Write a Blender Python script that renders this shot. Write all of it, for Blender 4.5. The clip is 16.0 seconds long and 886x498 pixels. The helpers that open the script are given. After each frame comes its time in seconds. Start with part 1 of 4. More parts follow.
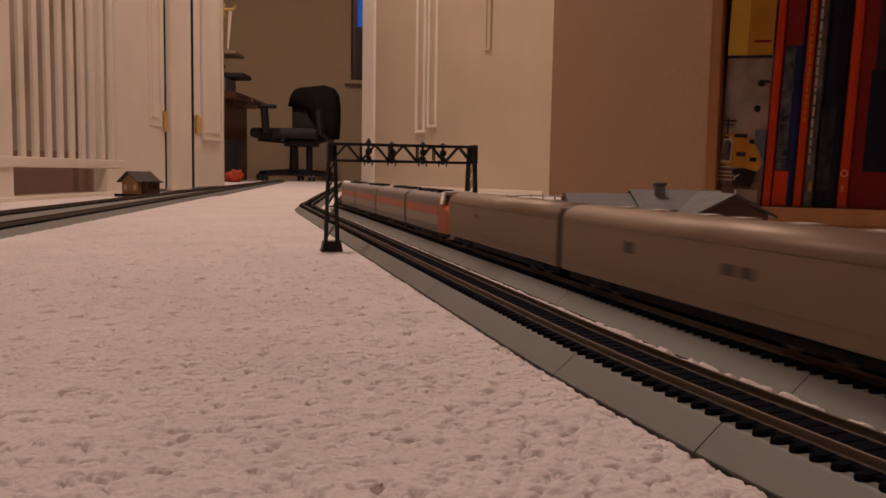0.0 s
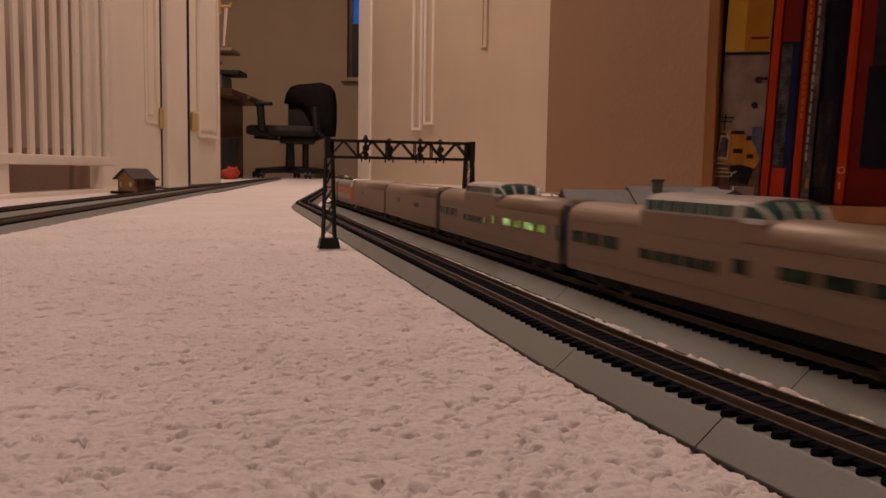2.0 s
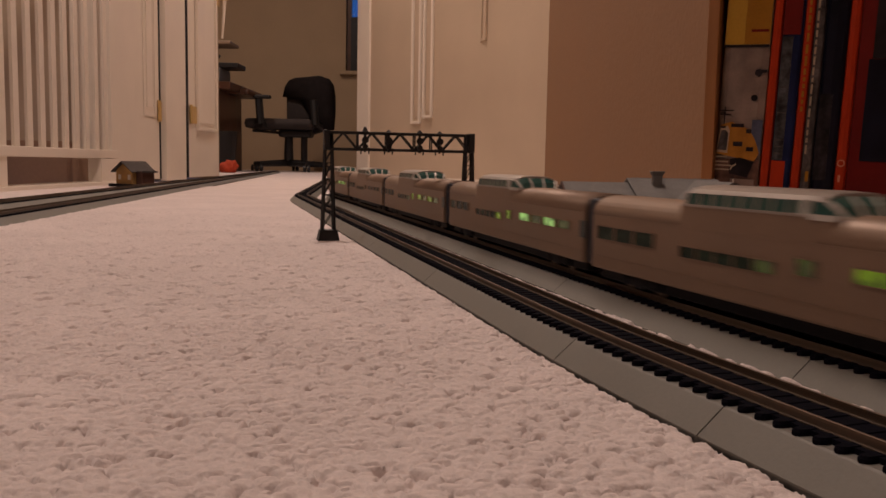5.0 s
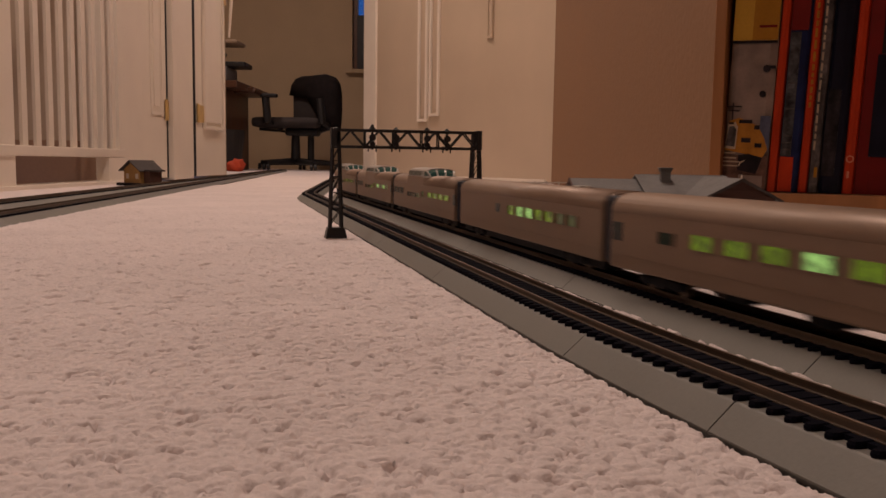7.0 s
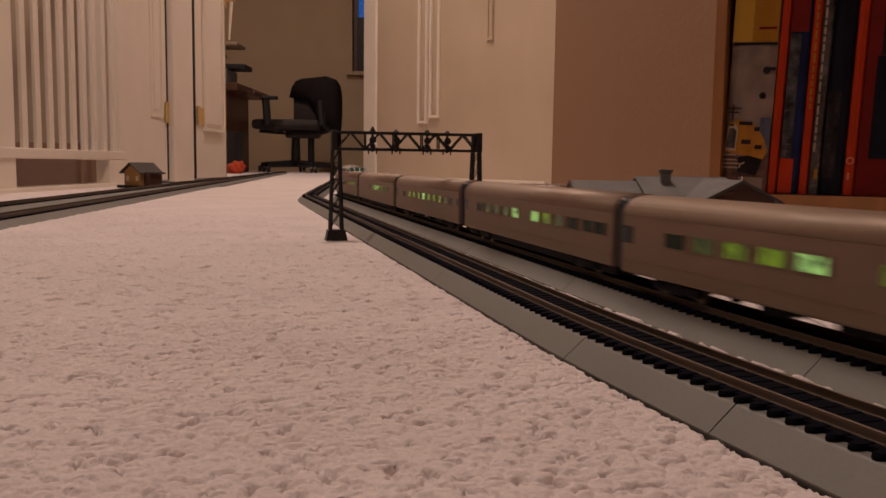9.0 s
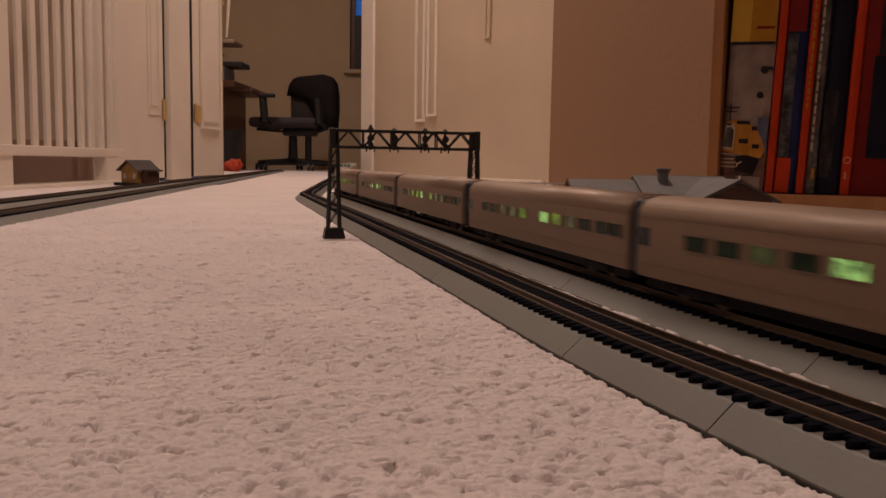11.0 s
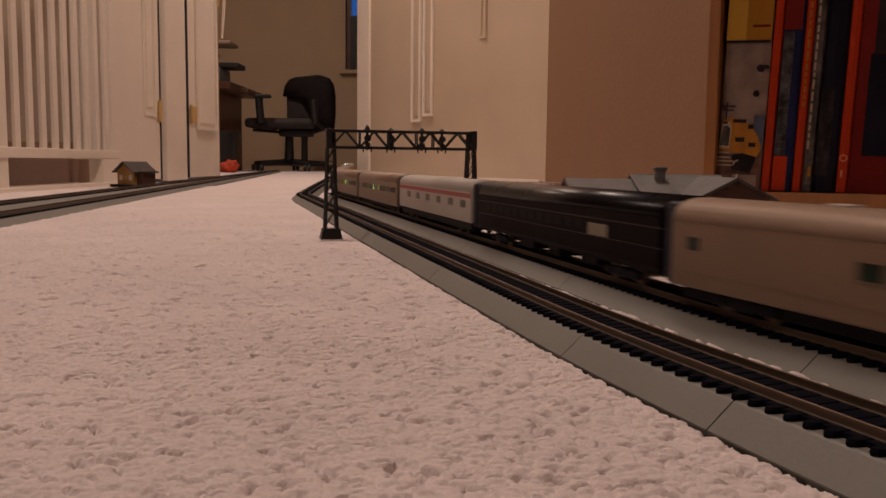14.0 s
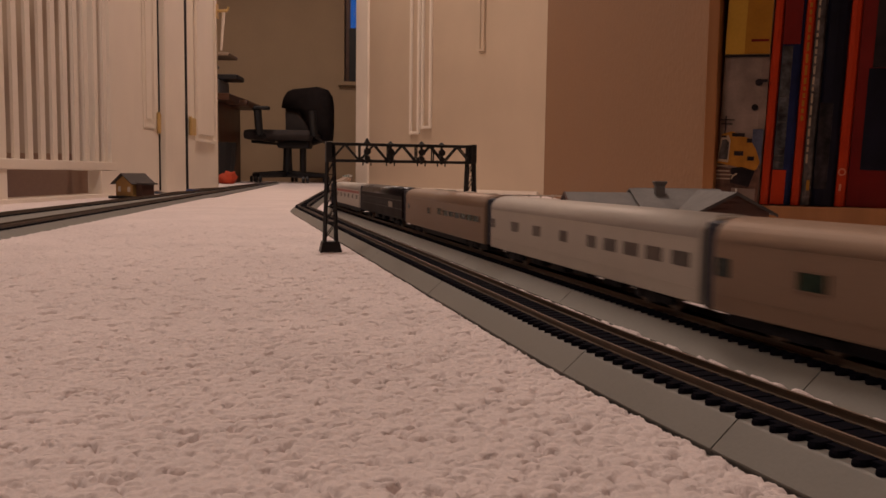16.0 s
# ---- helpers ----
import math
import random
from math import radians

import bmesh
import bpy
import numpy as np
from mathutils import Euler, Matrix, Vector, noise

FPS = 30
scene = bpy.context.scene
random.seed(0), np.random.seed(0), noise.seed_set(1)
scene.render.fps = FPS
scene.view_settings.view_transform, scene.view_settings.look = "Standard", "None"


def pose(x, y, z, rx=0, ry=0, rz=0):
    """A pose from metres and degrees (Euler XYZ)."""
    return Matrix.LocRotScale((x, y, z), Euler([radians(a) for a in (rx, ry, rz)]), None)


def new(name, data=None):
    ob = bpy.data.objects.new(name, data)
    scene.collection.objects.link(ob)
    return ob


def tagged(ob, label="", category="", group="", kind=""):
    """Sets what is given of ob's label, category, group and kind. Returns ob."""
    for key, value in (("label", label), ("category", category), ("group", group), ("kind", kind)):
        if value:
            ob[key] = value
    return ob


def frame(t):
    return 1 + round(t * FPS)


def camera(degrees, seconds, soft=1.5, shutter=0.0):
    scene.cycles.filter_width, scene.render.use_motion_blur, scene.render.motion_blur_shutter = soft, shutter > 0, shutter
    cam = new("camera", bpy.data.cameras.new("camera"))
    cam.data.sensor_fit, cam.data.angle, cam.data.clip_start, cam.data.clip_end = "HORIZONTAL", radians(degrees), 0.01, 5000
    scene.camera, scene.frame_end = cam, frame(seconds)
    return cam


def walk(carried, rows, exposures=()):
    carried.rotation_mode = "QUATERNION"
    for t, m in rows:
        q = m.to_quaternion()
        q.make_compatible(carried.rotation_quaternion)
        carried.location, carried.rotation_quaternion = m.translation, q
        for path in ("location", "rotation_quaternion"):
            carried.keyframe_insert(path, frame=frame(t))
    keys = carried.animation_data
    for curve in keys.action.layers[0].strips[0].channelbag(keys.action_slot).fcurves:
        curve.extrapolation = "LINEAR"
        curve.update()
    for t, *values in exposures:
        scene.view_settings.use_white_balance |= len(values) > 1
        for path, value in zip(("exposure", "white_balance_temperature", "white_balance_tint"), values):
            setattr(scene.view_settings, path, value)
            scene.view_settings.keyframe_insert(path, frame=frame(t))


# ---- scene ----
# ---------------------------------------------------------------- camera
# seconds, place, then pitch down, turn to the left and lean in degrees
CAMERA_ROWS = [
    (0.0, 0.0039, -0.0013, 0.0814, 5.1134, 0.1962, 0.9600),
    (0.5, 0.0037, -0.0005, 0.0811, 5.0954, 0.1054, 0.9796),
    (1.0, 0.0035, -0.0003, 0.0803, 5.1265, 0.0342, 0.8570),
    (1.5, 0.0028, -0.0006, 0.0800, 5.2458, -0.0364, 0.9700),
    (2.0, 0.0027, -0.0005, 0.0805, 5.2763, -0.0624, 0.9608),
    (2.5, 0.0020, -0.0003, 0.0802, 5.2515, -0.1908, 1.1394),
    (3.0, 0.0022, -0.0001, 0.0796, 5.2718, -0.2160, 1.0754),
    (3.5, 0.0017, -0.0005, 0.0792, 5.3434, -0.3265, 1.1884),
    (4.0, 0.0020, 0.0004, 0.0787, 5.4735, -0.3675, 1.1302),
    (6.5, 0.0015, -0.0005, 0.0788, 5.8046, 0.2430, 0.9029),
    (7.0, 0.0012, 0.0004, 0.0779, 5.8176, 0.2951, 0.8467),
    (7.5, 0.0007, -0.0018, 0.0796, 5.8942, 0.3163, 0.8158),
    (8.0, 0.0008, -0.0003, 0.0790, 5.7463, 0.3138, 0.7716),
    (8.5, 0.0009, -0.0016, 0.0800, 5.7498, 0.3358, 0.7972),
    (9.0, 0.0010, 0.0002, 0.0782, 5.6948, 0.3102, 0.7757),
    (11.5, 0.0002, -0.0003, 0.0781, 5.8082, 0.0709, 0.9404),
    (12.0, 0.0005, 0.0011, 0.0773, 5.7966, 0.0346, 0.8522),
    (12.5, -0.0000, -0.0000, 0.0777, 5.8761, -0.0000, 0.7000),
    (13.0, 0.0001, 0.0010, 0.0776, 5.8603, -0.0414, 0.6457),
    (13.5, -0.0004, -0.0001, 0.0780, 5.8333, -0.1539, 0.8157),
    (14.0, -0.0003, 0.0003, 0.0780, 5.7939, -0.1117, 0.6510),
    (14.5, 0.0000, -0.0007, 0.0791, 5.8231, 0.0441, 0.6710),
    (15.0, 0.0001, -0.0002, 0.0790, 5.6632, 0.2497, 0.2758),
    (15.5, 0.0003, -0.0007, 0.0795, 5.1355, 0.0202, 0.3342),
    (16.0, -0.0019, 0.0009, 0.0797, 5.0145, -0.2425, 0.7609)]
cam = camera(55.0, 16.0, soft=1.6, shutter=0.8)
walk(cam, [(t, pose(x, y, z, 90 - p, 0, w) @ pose(0, 0, 0, 0, 0, r)) for t, x, y, z, p, w, r in CAMERA_ROWS],
     exposures=[(0.0, 0.0), (16.0, 0.0)])

# ---------------------------------------------------------------- world and lamps
world = bpy.data.worlds.new("dusk")
scene.world = world
world.use_nodes = True
world.node_tree.nodes["Background"].inputs[0].default_value = (0.015, 0.075, 0.27, 1)
world.node_tree.nodes["Background"].inputs[1].default_value = 1.0


def area_lamp(name, x, y, z, size, power, col):
    data = bpy.data.lights.new(name, "AREA")
    data.shape, data.size, data.energy, data.color = "DISK", size, power, col
    ob = new(name, data)
    ob.matrix_world = pose(x, y, z)
    return ob


WARM = (1.0, 0.76, 0.65)
area_lamp("hall_lamp", -0.05, 1.36, 2.36, 0.30, 22, WARM)
area_lamp("hall_end_lamp", -0.42, 3.7, 2.36, 0.30, 16, WARM)
area_lamp("room_lamp", -1.5, -0.7, 2.36, 0.35, 17.3, WARM)
area_lamp("office_lamp", -1.5, 5.6, 2.36, 0.30, 17, WARM)


# ---------------------------------------------------------------- materials
def mat(name, col, rough=0.6, metal=0.0, var=0.12, scale=12.0, grain=0.05, gscale=400.0, bump=0.0, bscale=300.0,
        spec=0.5, stretch=(1, 1, 1), coat=0.0):
    """A painted, plastic, wooden or metal surface with wide stains, fine grain and fine relief."""
    m = bpy.data.materials.new(name)
    m.use_nodes = True
    nt = m.node_tree
    b = nt.nodes["Principled BSDF"]
    co = nt.nodes.new("ShaderNodeTexCoord")
    mp = nt.nodes.new("ShaderNodeMapping")
    mp.inputs["Scale"].default_value = stretch
    nt.links.new(co.outputs["Object"], mp.inputs[0])
    last = None
    for k, (amount, sc) in enumerate(((var, scale), (grain, gscale))):
        n = nt.nodes.new("ShaderNodeTexNoise")
        n.inputs["Scale"].default_value, n.inputs["Detail"].default_value = sc, 4
        nt.links.new(mp.outputs[0], n.inputs["Vector"])
        r = nt.nodes.new("ShaderNodeMapRange")
        r.inputs[1].default_value, r.inputs[2].default_value = 0.3, 0.7
        r.inputs[3].default_value, r.inputs[4].default_value = 1 - amount, 1 + amount
        nt.links.new(n.outputs[0], r.inputs[0])
        mx = nt.nodes.new("ShaderNodeMix")
        mx.data_type, mx.blend_type = "RGBA", "MULTIPLY"
        mx.inputs[0].default_value = 1
        if last is None:
            mx.inputs[6].default_value = (*col, 1)
        else:
            nt.links.new(last, mx.inputs[6])
        nt.links.new(r.outputs[0], mx.inputs[7])
        last = mx.outputs[2]
        if k == 0:
            rr = nt.nodes.new("ShaderNodeMapRange")
            rr.inputs[3].default_value, rr.inputs[4].default_value = max(0.02, rough - 0.1), min(1, rough + 0.1)
            nt.links.new(n.outputs[0], rr.inputs[0])
            nt.links.new(rr.outputs[0], b.inputs["Roughness"])
    nt.links.new(last, b.inputs["Base Color"])
    b.inputs["Metallic"].default_value = metal
    b.inputs["Specular IOR Level"].default_value = spec
    b.inputs["Coat Weight"].default_value = coat
    if bump:
        n = nt.nodes.new("ShaderNodeTexNoise")
        n.inputs["Scale"].default_value, n.inputs["Detail"].default_value = bscale, 5
        nt.links.new(mp.outputs[0], n.inputs["Vector"])
        bp = nt.nodes.new("ShaderNodeBump")
        bp.inputs["Strength"].default_value, bp.inputs["Distance"].default_value = bump, 0.002
        nt.links.new(n.outputs[0], bp.inputs["Height"])
        nt.links.new(bp.outputs[0], b.inputs["Normal"])
    return m


def glowing(name, col, strength, under=(0.02, 0.02, 0.02), uneven=False):
    """A lit surface; uneven: what stands inside breaks up the light."""
    m = mat(name, under, 0.25)
    nt = m.node_tree
    b = nt.nodes["Principled BSDF"]
    b.inputs["Emission Color"].default_value = (*col, 1)
    b.inputs["Emission Strength"].default_value = strength
    if uneven:
        co = nt.nodes.new("ShaderNodeTexCoord")
        n = nt.nodes.new("ShaderNodeTexNoise")
        n.inputs["Scale"].default_value, n.inputs["Detail"].default_value = 300, 2
        r = nt.nodes.new("ShaderNodeMapRange")
        r.inputs[1].default_value, r.inputs[2].default_value = 0.32, 0.66
        r.inputs[3].default_value, r.inputs[4].default_value = strength * 0.06, strength * 1.9
        nt.links.new(co.outputs["Object"], n.inputs["Vector"])
        nt.links.new(n.outputs[0], r.inputs[0])
        nt.links.new(r.outputs[0], b.inputs["Emission Strength"])
    return m


def glass(name, col, rough=0.08, through_share=0.35):
    m = mat(name, col, rough, 0.0, 0.1, 60)
    b = m.node_tree.nodes["Principled BSDF"]
    b.inputs["Transmission Weight"].default_value = through_share
    return m


M_CARPET = mat("carpet_pile", (0.735, 0.655, 0.637), 0.95, 0, 0.06, 9, 0.09, 500, 0.32, 850, spec=0.1)
M_TAN = mat("tan_paint", (0.555, 0.447, 0.333), 0.5, 0, 0.05, 4, 0.02, 200, 0.1, 160)
M_WHITE = mat("white_paint", (0.80, 0.725, 0.63), 0.45, 0, 0.04, 5, 0.02, 200, 0.08, 160)
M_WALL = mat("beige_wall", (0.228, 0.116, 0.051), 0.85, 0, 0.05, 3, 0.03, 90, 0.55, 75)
M_OFFICE = mat("office_wall", (0.43, 0.315, 0.20), 0.85, 0, 0.05, 3, 0.03, 90, 0.4, 75)
M_CEIL = mat("ceiling_paint", (0.75, 0.70, 0.63), 0.9, 0, 0.04, 3, 0.05, 80, 0.5, 60)
M_BED = mat("grey_plastic", (0.18, 0.177, 0.158), 0.5, 0, 0.07, 25, 0.03, 700, 0.04, 900)
M_TIE = mat("black_plastic", (0.005, 0.005, 0.009), 0.75, 0, 0.2, 80, 0.1, 900, 0.1, 900, spec=0.03)
M_RAIL = mat("weathered_rail", (0.13, 0.088, 0.06), 0.5, 0.5, 0.2, 60, 0.1, 900)
M_BLACK = mat("black_metal", (0.012, 0.011, 0.012), 0.5, 0, 0.2, 60, 0.1, 600)
M_UNDER = mat("dark_underframe", (0.013, 0.012, 0.015), 0.6, 0, 0.3, 90, 0.1, 600, spec=0.12)
M_SILVER = mat("silver_paint", (0.262, 0.177, 0.122), 0.48, 0.25, 0.08, 30, 0.05, 500)
M_BRIGHT = mat("bright_silver_paint", (0.50, 0.455, 0.39), 0.5, 0.2, 0.06, 30, 0.04, 500)
M_CREAM = mat("white_car_paint", (0.52, 0.475, 0.42), 0.45, 0.05, 0.05, 30, 0.03, 500)
M_MAROON = mat("dark_maroon_paint", (0.010, 0.0055, 0.0065), 0.5, 0.0, 0.15, 40, 0.08, 500, spec=0.05)
M_MAROON_ROOF = mat("glossy_maroon_roof", (0.008, 0.006, 0.008), 0.3, 0.0, 0.15, 40, 0.08, 500, spec=0.2)
M_ROOF_SILVER = mat("satin_roof", (0.42, 0.38, 0.335), 0.58, 0.2, 0.06, 40, 0.04, 500)
M_RED = mat("red_stripe", (0.36, 0.035, 0.025), 0.4)
M_BLUE_BLACK = mat("diaphragm_rubber", (0.02, 0.022, 0.035), 0.7)
M_PANE = mat("dark_window", (0.016, 0.024, 0.022), 0.3, 0, 0.15, 90, spec=0.25)
M_TEAL = glass("dome_glass", (0.055, 0.15, 0.132), 0.07)
M_DOME = mat("dome_silver", (0.36, 0.315, 0.275), 0.4, 0.3)
M_FRAME = mat("white_dome_frame", (0.62, 0.59, 0.54), 0.25, 0.1, 0.05, 60)
M_VENT = mat("dull_grille", (0.085, 0.064, 0.050), 0.6, 0.1, 0.4, 150)
M_JACKET = mat("dark_cloth", (0.018, 0.014, 0.014), 0.95, 0, 0.2, 20, 0.2, 400, 0.4, 300, spec=0.1)
M_DIM = mat("dim_green_window", (0.022, 0.038, 0.026), 0.25, 0, 0.6, 90, 0.3, 300, spec=0.06)
M_MAROON_PANE = mat("maroon_car_window", (0.006, 0.005, 0.006), 0.4, spec=0.05)
M_PALE_PANE = mat("hazy_window", (0.085, 0.064, 0.050), 0.35, 0, 0.35, 90, spec=0.3)
M_GOLD = mat("gold_line", (0.032, 0.019, 0.013), 0.5)
M_LIT = [glowing("lit_window_low", (0.32, 0.46, 0.06), 0.045, uneven=True), glowing("lit_window", (0.38, 0.58, 0.014), 0.15, uneven=True),
         glowing("lit_window_bright", (0.48, 0.84, 0.22), 0.36, uneven=True)]
M_ORANGE = mat("orange_paint", (0.50, 0.13, 0.045), 0.45)
M_PANEL = mat("dull_cream_panel", (0.40, 0.325, 0.26), 0.45, 0.2)
M_LOCO_ROOF = mat("loco_roof", (0.25, 0.20, 0.17), 0.5, 0.2)
M_WOOD = mat("pine_shelf", (0.34, 0.145, 0.048), 0.45, 0, 0.15, 8, 0.12, 60, 0.1, 200, stretch=(1, 1, 0.1))
M_DESK = mat("brown_wood", (0.10, 0.042, 0.022), 0.4, 0, 0.2, 8, 0.12, 60, stretch=(0.2, 1, 1))
M_FABRIC = mat("grey_fabric", (0.05, 0.040, 0.038), 0.95, 0, 0.15, 20, 0.2, 500, 0.4, 600)
M_CHAIR = mat("black_chair_plastic", (0.014, 0.013, 0.014), 0.5)
M_BRASS = mat("brass", (0.66, 0.46, 0.19), 0.4, 0.4)
M_SHINGLE = mat("grey_roof", (0.16, 0.155, 0.15), 0.8, 0, 0.15, 60, 0.12, 700, 0.3, 500)
M_BROWN = mat("brown_gable", (0.075, 0.032, 0.022), 0.7, 0, 0.15, 60)
M_YELLOW_WALL = mat("mustard_siding", (0.33, 0.19, 0.06), 0.7, 0, 0.12, 60)
M_DARKROOF = mat("dark_shingle", (0.055, 0.045, 0.042), 0.8, 0, 0.2, 60, 0.1, 500, 0.3, 500)


# ---------------------------------------------------------------- mesh helpers
def link(name, bm, material, parent=None, label="", smooth=False):
    me = bpy.data.meshes.new(name)
    bmesh.ops.recalc_face_normals(bm, faces=bm.faces)
    if smooth:
        for f in bm.faces:
            f.smooth = True
    bm.to_mesh(me)
    bm.free()
    if material is not None:
        me.materials.append(material)
    ob = new(name, me)
    if parent is not None:
        ob.parent = parent
    if label:
        ob["label"] = label
    return ob


def part(name, bm, material, parent, label="", smooth=False):
    return link(name, bm, material, parent, label, smooth)


def empty(name, m, label, category, group="", kind=""):
    ob = new(name)
    ob.empty_display_size = 0.02
    ob.matrix_basis = m
    return tagged(ob, label, category, group, kind)


def box(bm, x0, x1, y0, y1, z0, z1, bevel=0.0, m=None):
    start = len(bm.verts)
    vs = [bm.verts.new(p) for p in ((x0, y0, z0), (x1, y0, z0), (x1, y1, z0), (x0, y1, z0),
                                    (x0, y0, z1), (x1, y0, z1), (x1, y1, z1), (x0, y1, z1))]
    fs = [bm.faces.new([vs[i] for i in q]) for q in ((3, 2, 1, 0), (4, 5, 6, 7), (0, 1, 5, 4), (1, 2, 6, 5), (2, 3, 7, 6), (3, 0, 4, 7))]
    if bevel:
        es = list({e for f in fs for e in f.edges})
        r = bmesh.ops.bevel(bm, geom=es, offset=bevel, segments=2, profile=0.6, affect="EDGES")
        vs = list({v for f in r["faces"] for v in f.verts} | {v for v in vs if v.is_valid})
    if m is not None:
        for v in vs:
            v.co = m @ v.co
    return bm


def boxed(*a, **k):
    return box(bmesh.new(), *a, **k)


def bar(bm, p, q, w, sides=4, w2=None):
    """A straight bar from p to q, w thick."""
    p, q = Vector(p), Vector(q)
    turn = (q - p).to_track_quat("Z", "Y").to_matrix().to_4x4()
    half = math.pi / sides
    rings = []
    for c, r in ((p, w), (q, w2 or w)):
        rings.append([bm.verts.new(c + turn @ Vector((math.cos(half + 2 * half * i) * r / 2 / math.cos(half), math.sin(half + 2 * half * i) * r / 2 / math.cos(half), 0))) for i in range(sides)])
    for i in range(sides):
        j = (i + 1) % sides
        bm.faces.new((rings[0][i], rings[0][j], rings[1][j], rings[1][i]))
    bm.faces.new(rings[0][::-1])
    bm.faces.new(rings[1])
    return bm


def loft(bm, sections, closed_ends=True):
    """Skin between rings of equal count."""
    rings = [[bm.verts.new(p) for p in s] for s in sections]
    for a, b in zip(rings, rings[1:]):
        for i in range(len(a)):
            j = (i + 1) % len(a)
            bm.faces.new((a[i], a[j], b[j], b[i]))
    if closed_ends:
        bm.faces.new(rings[0][::-1])
        bm.faces.new(rings[-1])
    return bm


def slab(name, x0, x1, y0, y1, z0, z1, material, label="", category="", kind="structure"):
    return tagged(link(name, boxed(x0, x1, y0, y1, z0, z1), material), label, category, "", kind)


def wall_along(name, p, q, z0, z1, thick, material, label, category="wall"):
    """A wall whose face runs from p to q; its thickness lies to the right of that way."""
    p, q = Vector((*p, 0)), Vector((*q, 0))
    length = (q - p).length
    ob = tagged(link(name, boxed(0, length, -thick, 0, z0, z1), material), label, category, "", "structure")
    ob.matrix_basis = pose(p.x, p.y, 0, 0, 0, math.degrees(math.atan2(q.y - p.y, q.x - p.x)))
    return ob


# ---------------------------------------------------------------- plan of the railway: headings, radii, start
A0, A1, R0, R1 = math.atan(0.255), math.atan(0.10), 2.0, 0.9
S1 = 1.28 / math.cos(A0)
S2 = S1 + R1 * (A0 - A1)
START = (0.034 + 0.024 * math.cos(A0), 0.4 + 0.024 * math.sin(A0))
RAIL_TOP = 0.0135
SECOND = 0.071


# ---------------------------------------------------------------- floor and carpet
slab("floor", -1.05, 2.3, -2.6, 8.2, -0.15, -0.0035, M_CARPET, "pale pinkish beige cut pile carpet over the hall floor", "carpet")
slab("floor_office", -3.2, -1.05, 3.9, 8.2, -0.15, -0.0035, M_CARPET, "pale carpet in the dim office", "carpet")
slab("floor_room", -3.2, -1.05, -2.6, 1.75, -0.15, -0.0035, M_CARPET, "pale carpet beside the stairwell", "carpet")


def cells(X, Y, cx, cy, seed):
    """Distances to the two nearest of scattered tuft centres, and a random number for each tuft."""
    J = np.random.RandomState(seed).rand(512, 512, 3)
    U, V = X / cx, Y / cy
    iu, iv = np.floor(U).astype(int), np.floor(V).astype(int)
    f1, f2, pick = np.full(X.shape, 9.0), np.full(X.shape, 9.0), np.zeros(X.shape)
    for du in (-1, 0, 1):
        for dv in (-1, 0, 1):
            j = J[(iu + du) % 512, (iv + dv) % 512]
            d = np.hypot(U - iu - du - j[..., 0], V - iv - dv - j[..., 1])
            near = d < f1
            f2 = np.where(near, f1, np.minimum(f2, d))
            pick = np.where(near, j[..., 2], pick)
            f1 = np.where(near, d, f1)
    return f1, f2, pick


def track_offset(X, Y):
    """Metres to the right of the main line's middle."""
    c, s = math.cos(A0), math.sin(A0)
    straight = (X - START[0]) * c + (Y - START[1]) * s
    bow = R0 - np.hypot(X - START[0] - R0 * c, Y - START[1] - R0 * s)
    along = -(X - START[0]) * s + (Y - START[1]) * c
    return np.where(along < 0, bow, straight), along


